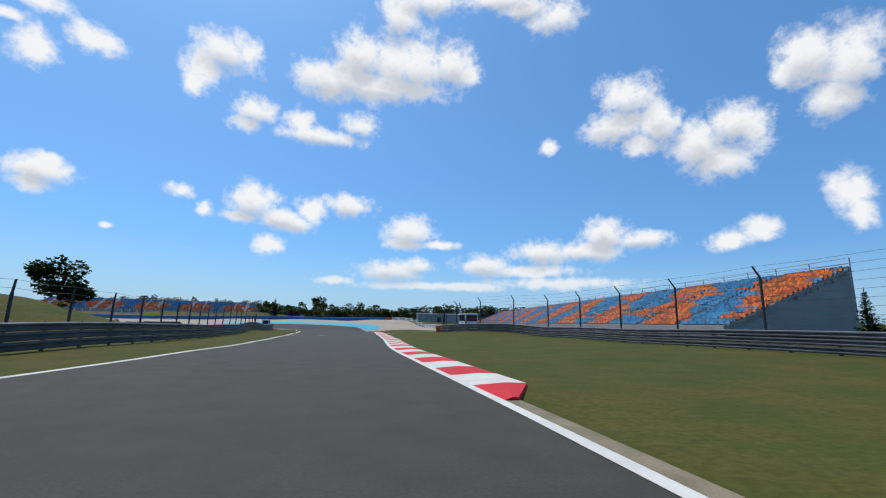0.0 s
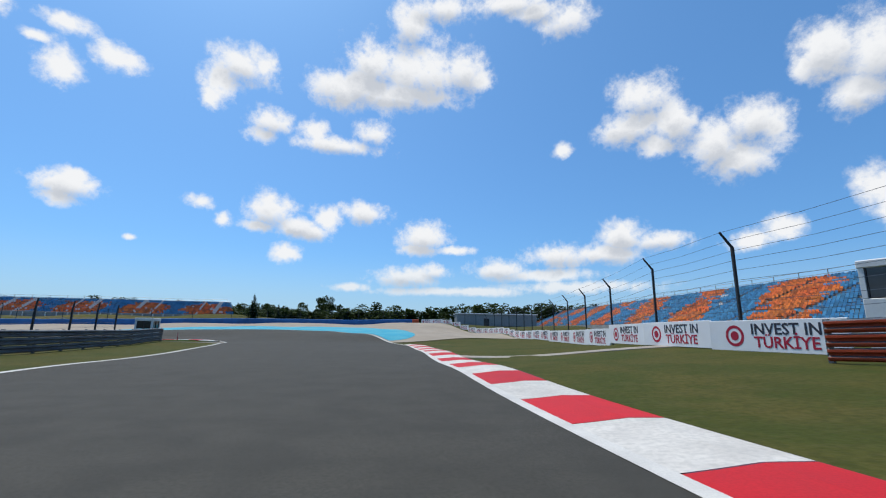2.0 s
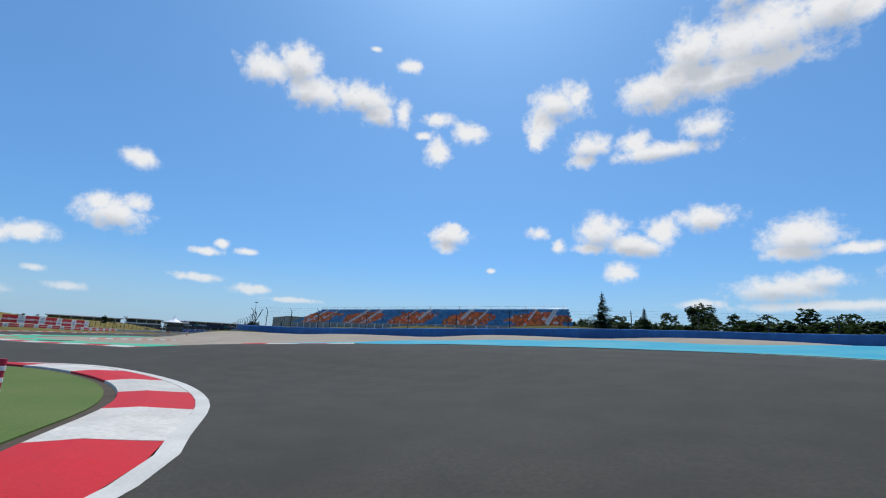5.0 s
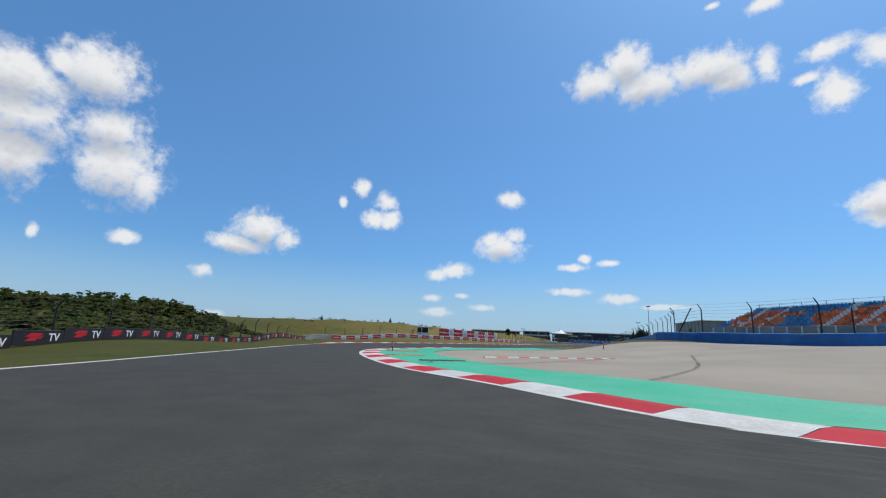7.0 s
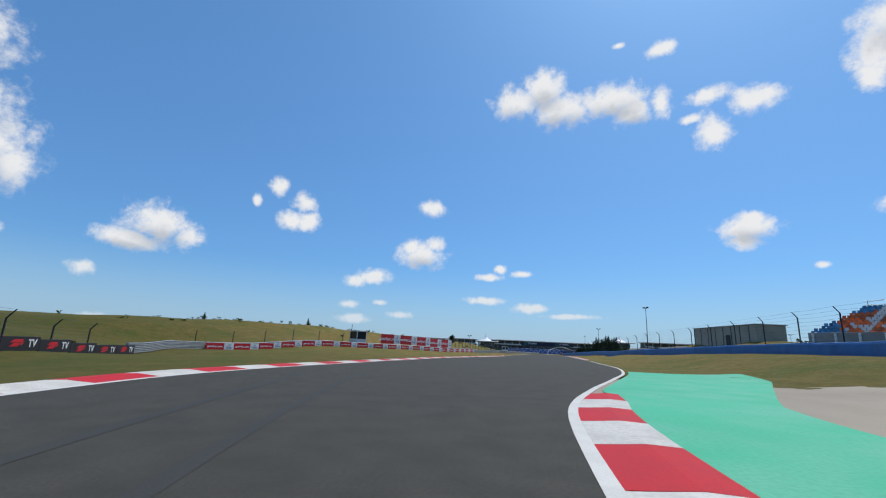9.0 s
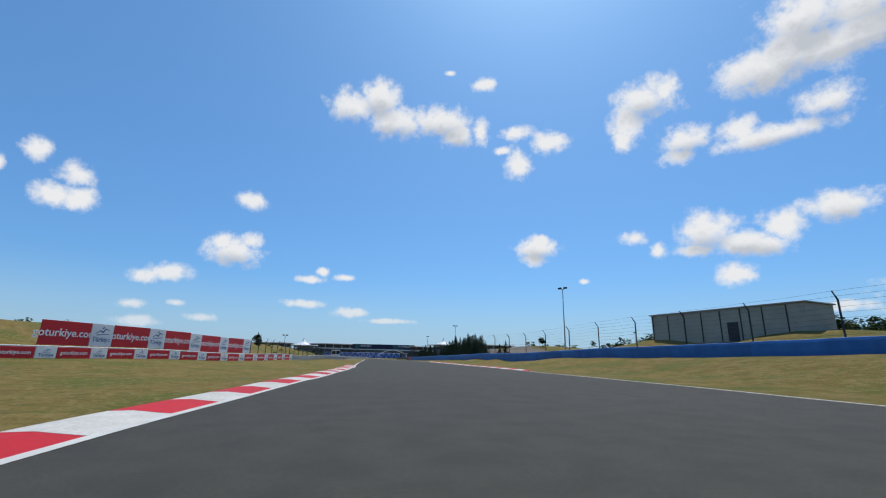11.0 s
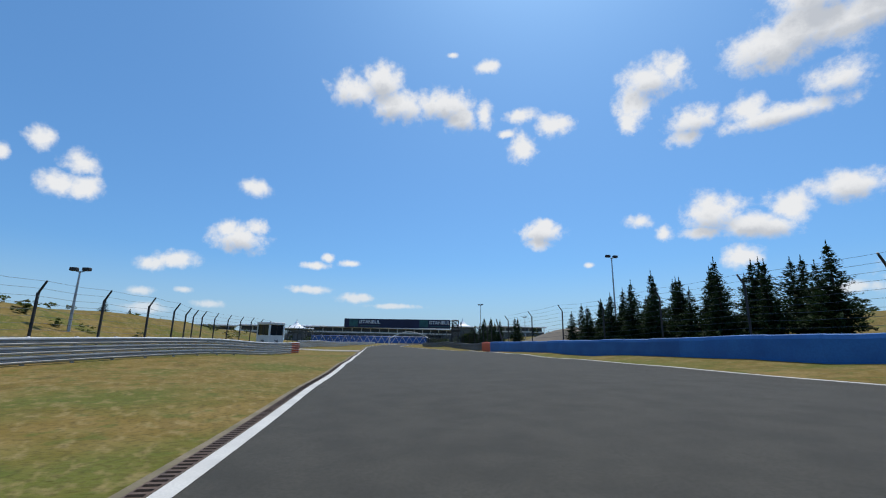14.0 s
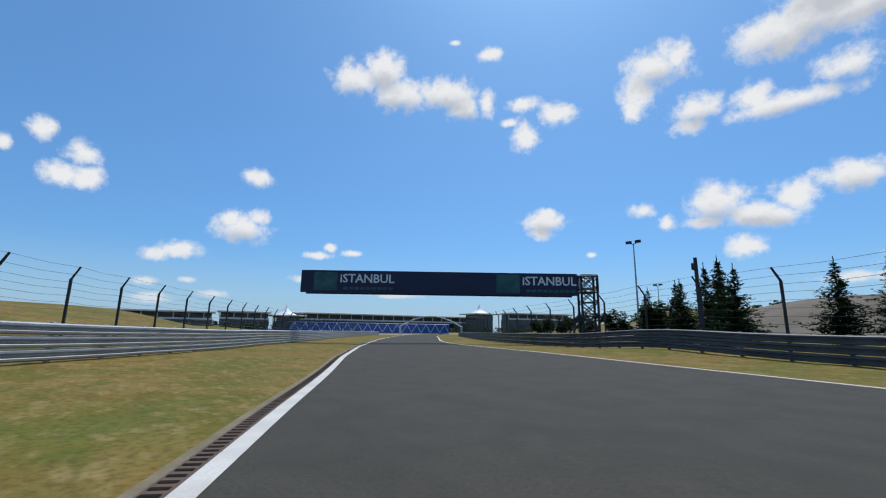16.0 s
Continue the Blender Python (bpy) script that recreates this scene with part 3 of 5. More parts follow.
# ---------- kerbs ----------
KERB_Z = ((0.0, 0.034), (0.25, 0.055), (0.6, 0.09), (1.0, 0.075), (1.02, 0.0))


def kerb(edge, start, end, side, width, first, pitch=2.4, label=""):
    """A kerb of painted blocks along an edge; side +1 lies to the left of travel."""
    line = stretch(edge, start, end)
    s = np.concatenate([[0], np.cumsum(np.linalg.norm(np.diff(line, axis=0), axis=1))])
    k = int(s[-1] // pitch)
    root = tagged(new("kerb"), label, "kerb", group="painted kerbs")
    root.location = (*line[len(line) // 2], height(*line[len(line) // 2]))
    o = np.array(root.location)
    for i in range(k):
        t = np.linspace(i * pitch + 0.012, (i + 1) * pitch - 0.012, 4)
        fine = np.linspace(i * pitch - 0.5, (i + 1) * pitch + 0.5, 4)
        p = np.stack([np.interp(t, s, line[:, 0]), np.interp(t, s, line[:, 1])], 1)
        n = normals(p) * side
        v, f = [], []
        for q, m, at in zip(p, n, t):
            taper = min(1.0, 0.2 + at / 2.4, 0.72 + (k * pitch - at) / 8)
            for w, z in KERB_Z:
                e = q + m * (w * width * taper)
                v.append((e[0] - o[0], e[1] - o[1], height(e[0], e[1]) + z - o[2]))
        c = len(KERB_Z)
        for a in range(3):
            for b in range(c - 1):
                f.append((a * c + b, a * c + b + 1, (a + 1) * c + b + 1, (a + 1) * c + b))
        if side < 0:
            f = [q[::-1] for q in f]
        f += [tuple(range(c)), tuple(range(3 * c, 4 * c))[::-1]]
        red = (i + first) % 2 == 0
        mesh_object("kerb_block", v, [q[::-1] for q in f], M_KRED if red else M_KWHITE, root)
    return root


kerb(RIGHT_EDGE, (1.15, 7.2), (-14.6, 92), -1, 1.25, 0, pitch=1.93, label="red and white painted concrete kerb on the straight")
kerb(LEFT_EDGE, (-33.2, 93.6), (-51.0, 94.1), 1, 1.1, 1, pitch=2.3, label="curved red and white painted kerb at the hairpin")
kerb(RIGHT_EDGE, (-52.3, 108.9), (-107.6, 97.6), -1, 1.1, 1, pitch=2.0, label="long curved red and white kerb beside green paint")
kerb(LEFT_EDGE, (-100.8, 84.5), (-197.6, 122.9), 1, 1.15, 0, label="long red and white kerb on the corner exit")
kerb(RIGHT_EDGE, (-172, 130.5), (-231, 154.2), -1, 1.0, 0, label="low red and white kerb along the far road edge")


# ---------- more materials ----------
M_STEEL = material("galvanised_steel", (0.42, 0.43, 0.44), 0.5, 0.75, second=(0.3, 0.31, 0.33), scale=1.5, amount=0.7, fine=20.0, fine_amount=0.3, coords="World")
M_DARKSTEEL = material("dark_weathered_rail", (0.12, 0.125, 0.13), 0.6, 0.4, second=(0.07, 0.07, 0.08), scale=1.2, amount=0.8, coords="World")
M_POST = material("dark_painted_post", (0.028, 0.028, 0.032), 0.6, 0.2, second=(0.06, 0.055, 0.05), scale=3.0, amount=0.6, coords="World")
M_WIRE = material("fence_wire", (0.1, 0.11, 0.13), 0.6, 0.5, fine_amount=0.0)
M_BLUETYRE = material("blue_belt", (0.014, 0.12, 0.35), 0.55, second=(0.025, 0.16, 0.42), scale=0.8, amount=0.8, fine=12.0, fine_amount=0.25, third=(0.012, 0.095, 0.29), third_scale=0.15, island=0.1, coords="World")
M_ORANGE = material("orange_red_cover", (0.62, 0.1, 0.03), 0.55, second=(0.5, 0.07, 0.03), scale=2.0, amount=0.6, island=0.1, coords="World")
M_BOARD = material("white_board", (0.78, 0.78, 0.78), 0.5, second=(0.66, 0.66, 0.67), scale=0.8, amount=0.5, fine_amount=0.06, coords="World")
M_INK = material("dark_ink", (0.03, 0.03, 0.045), 0.5, fine_amount=0.05)
M_SKETCH = material("slate_blue_ink", (0.07, 0.14, 0.24), 0.5, fine_amount=0.05)
M_MAROON = material("maroon_ink", (0.4, 0.01, 0.035), 0.5, fine_amount=0.05)
M_REDBOARD = material("red_board", (0.55, 0.012, 0.02), 0.5, second=(0.45, 0.015, 0.02), scale=0.8, amount=0.6, fine_amount=0.08, coords="World")
M_BLACKBOARD = material("black_board", (0.018, 0.014, 0.016), 0.5, second=(0.03, 0.022, 0.022), scale=0.8, amount=0.6, coords="World")
M_NAVY = material("navy_banner", (0.012, 0.016, 0.05), 0.5, second=(0.018, 0.024, 0.07), scale=0.5, amount=0.7, coords="World")
M_TEAL = material("teal_emblem", (0.018, 0.075, 0.085), 0.5, second=(0.04, 0.15, 0.14), scale=1.2, amount=0.8, coords="World")
M_WHITEPAINT = material("white_panel_paint", (0.72, 0.72, 0.7), 0.5, second=(0.58, 0.57, 0.54), scale=1.5, amount=0.5, fine=15.0, fine_amount=0.12, coords="World")
M_GREYPANEL = material("grey_sheet_cladding", (0.3, 0.31, 0.31), 0.6, second=(0.24, 0.25, 0.25), scale=0.6, amount=0.7, coords="World")
M_CONC = material("grey_concrete", (0.33, 0.32, 0.3), 0.8, second=(0.24, 0.23, 0.22), scale=0.5, amount=0.8, coords="World")
M_SEATBLUE = material("blue_plastic_seats", (0.05, 0.23, 0.44), 0.45, second=(0.11, 0.34, 0.5), scale=0.6, amount=0.8, fine=4.0, fine_amount=0.3, coords="World")
M_SEATORANGE = material("orange_plastic_seats", (0.86, 0.17, 0.025), 0.45, second=(0.8, 0.26, 0.03), scale=0.35, amount=0.8, fine=4.0, fine_amount=0.25, coords="World")
for seat_mat, low, high in ((M_SEATBLUE, 0.5, 1.15), (M_SEATORANGE, 0.35, 1.08)):
    # sun-bleached and dirty seats differ one by one
    nodes, links = seat_mat.node_tree.nodes, seat_mat.node_tree.links
    shell = nodes["Principled BSDF"]
    hue = nodes.new("ShaderNodeHueSaturation")
    spread = nodes.new("ShaderNodeMapRange")
    spread.inputs["To Min"].default_value, spread.inputs["To Max"].default_value = low, high
    links.new(nodes.new("ShaderNodeNewGeometry").outputs["Random Per Island"], spread.inputs["Value"])
    links.new(shell.inputs["Base Color"].links[0].from_socket, hue.inputs["Color"])
    links.new(spread.outputs[0], hue.inputs["Value"])
    links.new(hue.outputs[0], shell.inputs["Base Color"])
M_SEATWHITE = material("pale_plastic_seats", (0.6, 0.58, 0.55), 0.5, fine=4.0, fine_amount=0.3, coords="World")
M_BARK = material("bark", (0.09, 0.06, 0.04), 0.9, second=(0.05, 0.035, 0.025), scale=6.0, amount=0.8, coords="World")
M_CONIFER = material("conifer_foliage", (0.018, 0.038, 0.012), 0.8, second=(0.035, 0.06, 0.018), scale=1.2, amount=0.8, fine=7.0, fine_amount=0.4, coords="World", spec=0.15)
M_LEAF = material("broadleaf_foliage", (0.03, 0.055, 0.014), 0.75, second=(0.06, 0.085, 0.02), scale=0.7, amount=0.8, fine=6.0, fine_amount=0.4, coords="World", spec=0.15)
M_BUSH = material("scrub_foliage", (0.075, 0.105, 0.025), 0.85, second=(0.14, 0.125, 0.045), scale=0.4, amount=0.8, fine=5.0, fine_amount=0.4, coords="World", spec=0.15)
M_GLASS = material("dark_window_glass", (0.02, 0.025, 0.03), 0.08, fine_amount=0.0, spec=0.6)
M_ROOFWHITE = material("white_membrane_roof", (0.8, 0.8, 0.8), 0.5, second=(0.7, 0.7, 0.72), scale=0.1, amount=0.6, fine_amount=0.0, coords="World")
M_BRIDGEBLUE = material("blue_lattice_paint", (0.04, 0.11, 0.36), 0.5, second=(0.05, 0.14, 0.42), scale=0.4, amount=0.6, coords="World")
M_RUBBER = material("tyre_rubber_mark", (0.02, 0.03, 0.026), 0.8, second=(0.03, 0.05, 0.04), scale=3.0, amount=0.7, coords="World")


for leafy, share in ((M_LEAF, 0.3), (M_BUSH, 0.4), (M_CONIFER, 0.2)):
    nodes, links = leafy.node_tree.nodes, leafy.node_tree.links
    shell = nodes["Principled BSDF"]
    glow = nodes.new("ShaderNodeBsdfTranslucent")
    links.new(shell.inputs["Base Color"].links[0].from_socket, glow.inputs["Color"])
    blend = nodes.new("ShaderNodeMixShader")
    blend.inputs["Fac"].default_value = share
    links.new(shell.outputs[0], blend.inputs[1])
    links.new(glow.outputs[0], blend.inputs[2])
    links.new(blend.outputs[0], nodes["Material Output"].inputs["Surface"])
nodes, links = M_RUBBER.node_tree.nodes, M_RUBBER.node_tree.links
patchy = nodes.new("ShaderNodeTexNoise")
patchy.inputs["Scale"].default_value, patchy.inputs["Detail"].default_value = 5.0, 6.0
thin = nodes.new("ShaderNodeMapRange")
thin.inputs["From Min"].default_value, thin.inputs["From Max"].default_value, thin.inputs["To Max"].default_value = 0.36, 0.72, 0.75
links.new(nodes.new("ShaderNodeNewGeometry").outputs["Position"], patchy.inputs["Vector"])
links.new(patchy.outputs["Fac"], thin.inputs["Value"])
links.new(thin.outputs[0], nodes["Principled BSDF"].inputs["Alpha"])
M_SHED = material("beige_sheet_cladding", (0.36, 0.33, 0.26), 0.6, second=(0.29, 0.265, 0.21), scale=0.6, amount=0.7, coords="World")
M_PITWALL = material("dark_pit_wall_and_deck_shade", (0.1, 0.105, 0.11), 0.6, second=(0.06, 0.065, 0.07), scale=0.12, amount=0.9, coords="World")
M_FIELD = material("bare_gravel_field", (0.17, 0.135, 0.1), 0.95, second=(0.12, 0.1, 0.075), scale=0.25, amount=0.8, fine=6.0, fine_amount=0.35, third=(0.2, 0.165, 0.11), third_scale=0.05, coords="World")


def part(name, bm, mat, parent, label=""):
    me = bpy.data.meshes.new(name)
    bm.to_mesh(me)
    bm.free()
    me.materials.append(mat)
    ob = new(name, me)
    ob.parent = parent
    if label:
        tagged(ob, label)
    return ob


def box(bm, x0, y0, z0, x1, y1, z1, m=None, bevel=0.0):
    r = bmesh.ops.create_cube(bm, size=1.0)
    v = r["verts"]
    bmesh.ops.scale(bm, vec=(x1 - x0, y1 - y0, z1 - z0), verts=v)
    bmesh.ops.translate(bm, vec=((x0 + x1) / 2, (y0 + y1) / 2, (z0 + z1) / 2), verts=v)
    if bevel:
        e = list({e for q in v for e in q.link_edges})
        nv = bmesh.ops.bevel(bm, geom=e, offset=bevel, segments=1, affect="EDGES")["verts"]
        v = nv
    if m is not None:
        bmesh.ops.transform(bm, matrix=m, verts=v)
    return v


def tube(bm, a, b, r0, r1=None, sides=8):
    a, b = Vector(a), Vector(b)
    d = b - a
    res = bmesh.ops.create_cone(bm, cap_ends=True, segments=sides, radius1=r0, radius2=r0 if r1 is None else r1, depth=d.length)
    m = Matrix.Translation((a + b) / 2) @ d.to_track_quat("Z", "Y").to_matrix().to_4x4()
    bmesh.ops.transform(bm, matrix=m, verts=res["verts"])
    return res["verts"]


def thing(name, x, y, z, turn=0.0, label="", category="", group=""):
    ob = tagged(new(name), label, category, group)
    ob.matrix_world = pose(x, y, z, 0, 0, turn)
    return ob


def extrude_profile(line, profile, z_of=None, base=(0, 0, 0)):
    """Verts and faces of a profile (offset to the left, z) swept along a plan line on the ground."""
    n = normals(line)
    k = len(profile)
    v, f = [], []
    for q, m in zip(line, n):
        g = height(*q)
        for w, z in profile:
            v.append((q[0] + m[0] * w - base[0], q[1] + m[1] * w - base[1], g + z - base[2]))
    for i in range(len(line) - 1):
        for c in range(k - 1):
            f.append((i * k + c, (i + 1) * k + c, (i + 1) * k + c + 1, i * k + c + 1))
    return v, f


WBEAM = [(0.0, 0.0), (0.07, 0.035), (0.075, 0.085), (0.0, 0.13), (0.0, 0.17), (0.075, 0.215), (0.07, 0.265), (0.0, 0.3), (-0.008, 0.3), (-0.008, 0.0)]


def guardrail(points, side, rails, label, mat=None, end_red=None):
    """A stacked W-beam barrier; side +1 faces the left of its line."""
    line = smooth(points, 2.0)
    mid = line[len(line) // 2]
    root = thing("guardrail", mid[0], mid[1], height(*mid), 0, label, "crash barrier", "steel crash barriers")
    o = tuple(root.location)
    for r in range(rails):
        v, f = extrude_profile(line, [(w * side, z + 0.06 + 0.325 * r) for w, z in WBEAM], base=o)
        mesh_object("rail", v, f if side > 0 else [q[::-1] for q in f], mat or M_STEEL, root)
    n = normals(line)
    pm = None
    for i in range(0, len(line), 1):
        if pm is None:
            bm = bmesh.new()
            box(bm, -0.05, -0.06, -0.2, 0.05, 0.06, 0.06 + 0.325 * rails, bevel=0.01)
            pm = part("post", bm, mat or M_STEEL, root)
            p = pm
        else:
            p = pm.copy()
            scene.collection.objects.link(p)
        q = line[i] - n[i] * side * 0.1
        p.location = (q[0] - o[0], q[1] - o[1], height(*q) - o[2])
        p.rotation_euler = (0, 0, math.atan2(n[i][1], n[i][0]))
    if end_red is not None:
        sub = line[:2] if end_red == 0 else line[-2:]
        for r in range(rails):
            v, f = extrude_profile(sub, [((w + 0.008) * side, z + 0.055 + 0.325 * r) for w, z in WBEAM[:8]], base=o)
            mesh_object("end_cover", v, f + [q[::-1] for q in f], M_ORANGE, root, "orange-red painted beam end")
    return root


def catch_fence(points, tall, gap, label, lean=0.45, wires=9, side=1.0):
    """Posts with cranked tops and horizontal cables along a plan line; the tops lean to side."""
    line = smooth(points, gap)
    mid = line[len(line) // 2]
    root = thing("catch_fence", mid[0], mid[1], height(*mid), 0, label, "fence", "debris fences")
    o = tuple(root.location)
    n = normals(line)
    bm = bmesh.new()
    box(bm, -0.05, -0.05, -0.3, 0.05, 0.05, tall - 0.55, bevel=0.012)
    tube(bm, (0, 0, tall - 0.58), (lean, 0, tall), 0.055, 0.045, 6)
    base = part("post", bm, M_POST, root)
    wv, wf = [], []
    for i, (q, m) in enumerate(zip(line, n)):
        p = base if i == 0 else base.copy()
        if i:
            scene.collection.objects.link(p)
        p.location = (q[0] - o[0], q[1] - o[1], height(*q) - o[2])
        p.rotation_euler = (0, 0, math.atan2(m[1] * side, m[0] * side))
    for i in range(len(line) - 1):
        for k in range(wires + 1):
            z = 0.6 + (tall - 1.3) * k / (wires - 2) if k < wires - 1 else tall - 0.7 + 0.34 * (k - wires + 2)
            w = 0.0 if k < wires - 1 else lean * 0.5 * (k - wires + 2)
            pts = []
            for u in (0.0, 0.5, 1.0):
                e = line[i] * (1 - u) + line[i + 1] * u + (n[i] * (1 - u) + n[i + 1] * u) * w * side
                pts.append((e[0] - o[0], e[1] - o[1], height(*e) * 0 + (height(*line[i]) * (1 - u) + height(*line[i + 1]) * u) + z - 0.06 * math.sin(math.pi * u) - o[2]))
            b0 = len(wv)
            for x, y, z2 in pts:
                wv += [(x, y, z2 - 0.007), (x, y, z2 + 0.007), (x + 0.008, y + 0.008, z2)]
            for a in (0, 3):
                wf += [(b0 + a, b0 + a + 3, b0 + a + 4, b0 + a + 1), (b0 + a + 1, b0 + a + 4, b0 + a + 5, b0 + a + 2), (b0 + a + 2, b0 + a + 5, b0 + a + 3, b0 + a)]
    tagged(mesh_object("cable_net", wv, wf, M_WIRE, root, "thin horizontal steel cables"), kind="stuff")
    return root


def lettering(text, size, mat, parent, m, name="lettering"):
    """Writing in the built-in font, as a mesh, centred on m."""
    cu = bpy.data.curves.new(name, "FONT")
    cu.body, cu.size, cu.align_x, cu.align_y, cu.extrude, cu.resolution_u, cu.offset = text, size, "CENTER", "CENTER", 0.004, 2, 0.016 * size
    tmp = bpy.data.objects.new(name, cu)
    scene.collection.objects.link(tmp)
    me = bpy.data.meshes.new_from_object(tmp.evaluated_get(bpy.context.evaluated_depsgraph_get()))
    bpy.data.objects.remove(tmp)
    me.materials.clear()
    me.materials.append(mat)
    ob = new(name, me)
    ob.parent = parent
    ob.matrix_local = m
    return ob


# ---------- barriers ----------
guardrail([(21, -20), (19, 2), (17, 15), (14.8, 24), (13, 33), (11, 42), (9, 47.8), (5.2, 52.7), (1.9, 57.5), (-0.6, 62)], 1, 3, "long grey steel guardrail of stacked beams on posts", M_DARKSTEEL, 1)
guardrail([(-8, -30), (-12, 0), (-13.6, 12), (-16, 26), (-19.5, 39), (-22.4, 49), (-25.2, 60), (-29.5, 75), (-33, 85.2)], -1, 3, "dark weathered steel guardrail beside dry grass", M_DARKSTEEL)
guardrail([(-226, 120.8), (-238.4, 126.8), (-249, 133.5), (-258.3, 140.1), (-269, 147.1)], -1, 3, "galvanised steel guardrail with an orange-red end", None, 1)
guardrail([(-287.5, 151.4), (-296.5, 156.6), (-306, 161.4), (-325, 170.4), (-355, 185), (-400, 210)], -1, 3, "long galvanised steel guardrail along the straight")
guardrail([(-270.4, 170.2), (-280, 175.6), (-290, 180.2), (-300, 183.4), (-311, 187), (-324, 192), (-345, 203), (-385, 227), (-430, 260)], 1, 3, "dark steel guardrail bending away from the road", M_DARKSTEEL)
guardrail([(-137, 69.3), (-155, 68.3), (-172, 79.6), (-188, 94.6), (-205, 108.6), (-226, 120.6)], -1, 3, "galvanised steel guardrail behind red advertising boards")

# blue belted tyre wall: one piece every few metres
WALL = smooth([(-20.5, 172.5), (-33, 159.5), (-47, 149), (-62, 140.2), (-80, 133), (-97, 128), (-112, 124), (-122, 127.8), (-136, 133), (-155, 138.5), (-172, 142.8), (-190, 147.6), (-218, 155.6), (-246, 163.8), (-269, 169.6)], 2.5)
wall_root = thing("tyre_barrier", *WALL[len(WALL) // 2], height(*WALL[len(WALL) // 2]), 0, "long tyre barrier wrapped in blue belting", "tyre wall")
wo = tuple(wall_root.location)
wall_z = np.array([height(*p) for p in WALL])
level = np.convolve(np.pad(wall_z, 4, mode="edge"), np.ones(9) / 9, mode="valid") - wall_z
for i in range(len(WALL) - 1):
    seg = resample(WALL[i:i + 2], 3)
    jig = random.uniform(-0.03, 0.03)
    prof = [(0.42, 0.0), (0.45, 0.3), (0.46, 0.85 + jig), (0.4, 1.02 + jig), (0.1, 1.06 + jig), (-0.4, 1.02 + jig), (-0.45, 0.0)]
    k = len(prof)
    rise = np.linspace(level[i], level[i + 1], 3)
    v, f = extrude_profile(seg, prof, base=wo)
    v = [(x, y, z + rise[j // k] if j % k not in (0, k - 1) else z - 0.15) for j, (x, y, z) in enumerate(v)]
    f += [tuple(range(k)), tuple(range(2 * k, 3 * k))[::-1]]
    mesh_object("belt_panel", v, [q[::-1] for q in f], M_ORANGE if i in (0, len(WALL) - 2) else M_BLUETYRE, wall_root)

# ---------- fences ----------
catch_fence([(22.5, -20), (20.5, 2), (18.4, 15), (16.3, 24), (14.5, 33), (12.5, 42), (10.4, 48.6), (6.6, 54), (3.5, 59), (1.4, 64), (0.8, 70), (0.6, 80), (0.9, 92), (0.8, 106), (0, 126), (-3, 146), (-10, 163)], 4.3, 6.0,
            "tall dark catch fence with cranked posts and cables", side=1, wires=10)
catch_fence([(-96, 130), (-112, 126.2), (-122, 130), (-136, 135.2), (-155, 140.7), (-172, 145), (-190, 150), (-218, 158), (-246, 166.2), (-268, 172.5)], 4.3, 6.5, "tall dark catch fence behind the blue tyre wall", side=1, wires=10)
catch_fence([(-24, 172), (-36, 161), (-49, 151.4), (-64, 142.6), (-80, 135.4), (-94, 131)], 3.4, 7.5, "thin dark fence below the grandstand", side=-1, lean=0.05, wires=6)
catch_fence([(-13.5, -30), (-15, 0), (-16.5, 12), (-19, 26), (-22.6, 39), (-25.6, 49), (-28.4, 60), (-32.6, 75), (-36, 84)], 2.6, 3.6, "low dark fence behind the guardrail", side=-1, lean=0.05, wires=6)
catch_fence([(-70, 71.5), (-88, 70.5), (-106, 68.8), (-137, 66)], 2.6, 5.0, "dark fence with cranked posts behind the banners", side=-1, wires=7)
catch_fence([(-160, 66), (-177, 78), (-193, 93)], 2.6, 6.0, "dark fence on the bank behind the boards", side=-1, lean=0.1, wires=5)
catch_fence([(-217, 112.5), (-228, 118.4), (-239, 123.6), (-250, 129.8), (-260, 136), (-273, 139), (-285, 144.6), (-298, 151), (-307, 155.4), (-326, 164.4), (-356, 179), (-402, 204)], 3.4, 3.6, "tall dark catch fence at the foot of a dry bank", side=-1, wires=9, lean=0.32)
catch_fence([(-272, 173), (-281, 178), (-291, 182.6), (-301, 185.8), (-312, 189.4), (-325, 194.4), (-346, 205.4), (-386, 229.4), (-432, 262)], 3.7, 4.2, "tall dark catch fence behind the guardrail", side=1, wires=9)


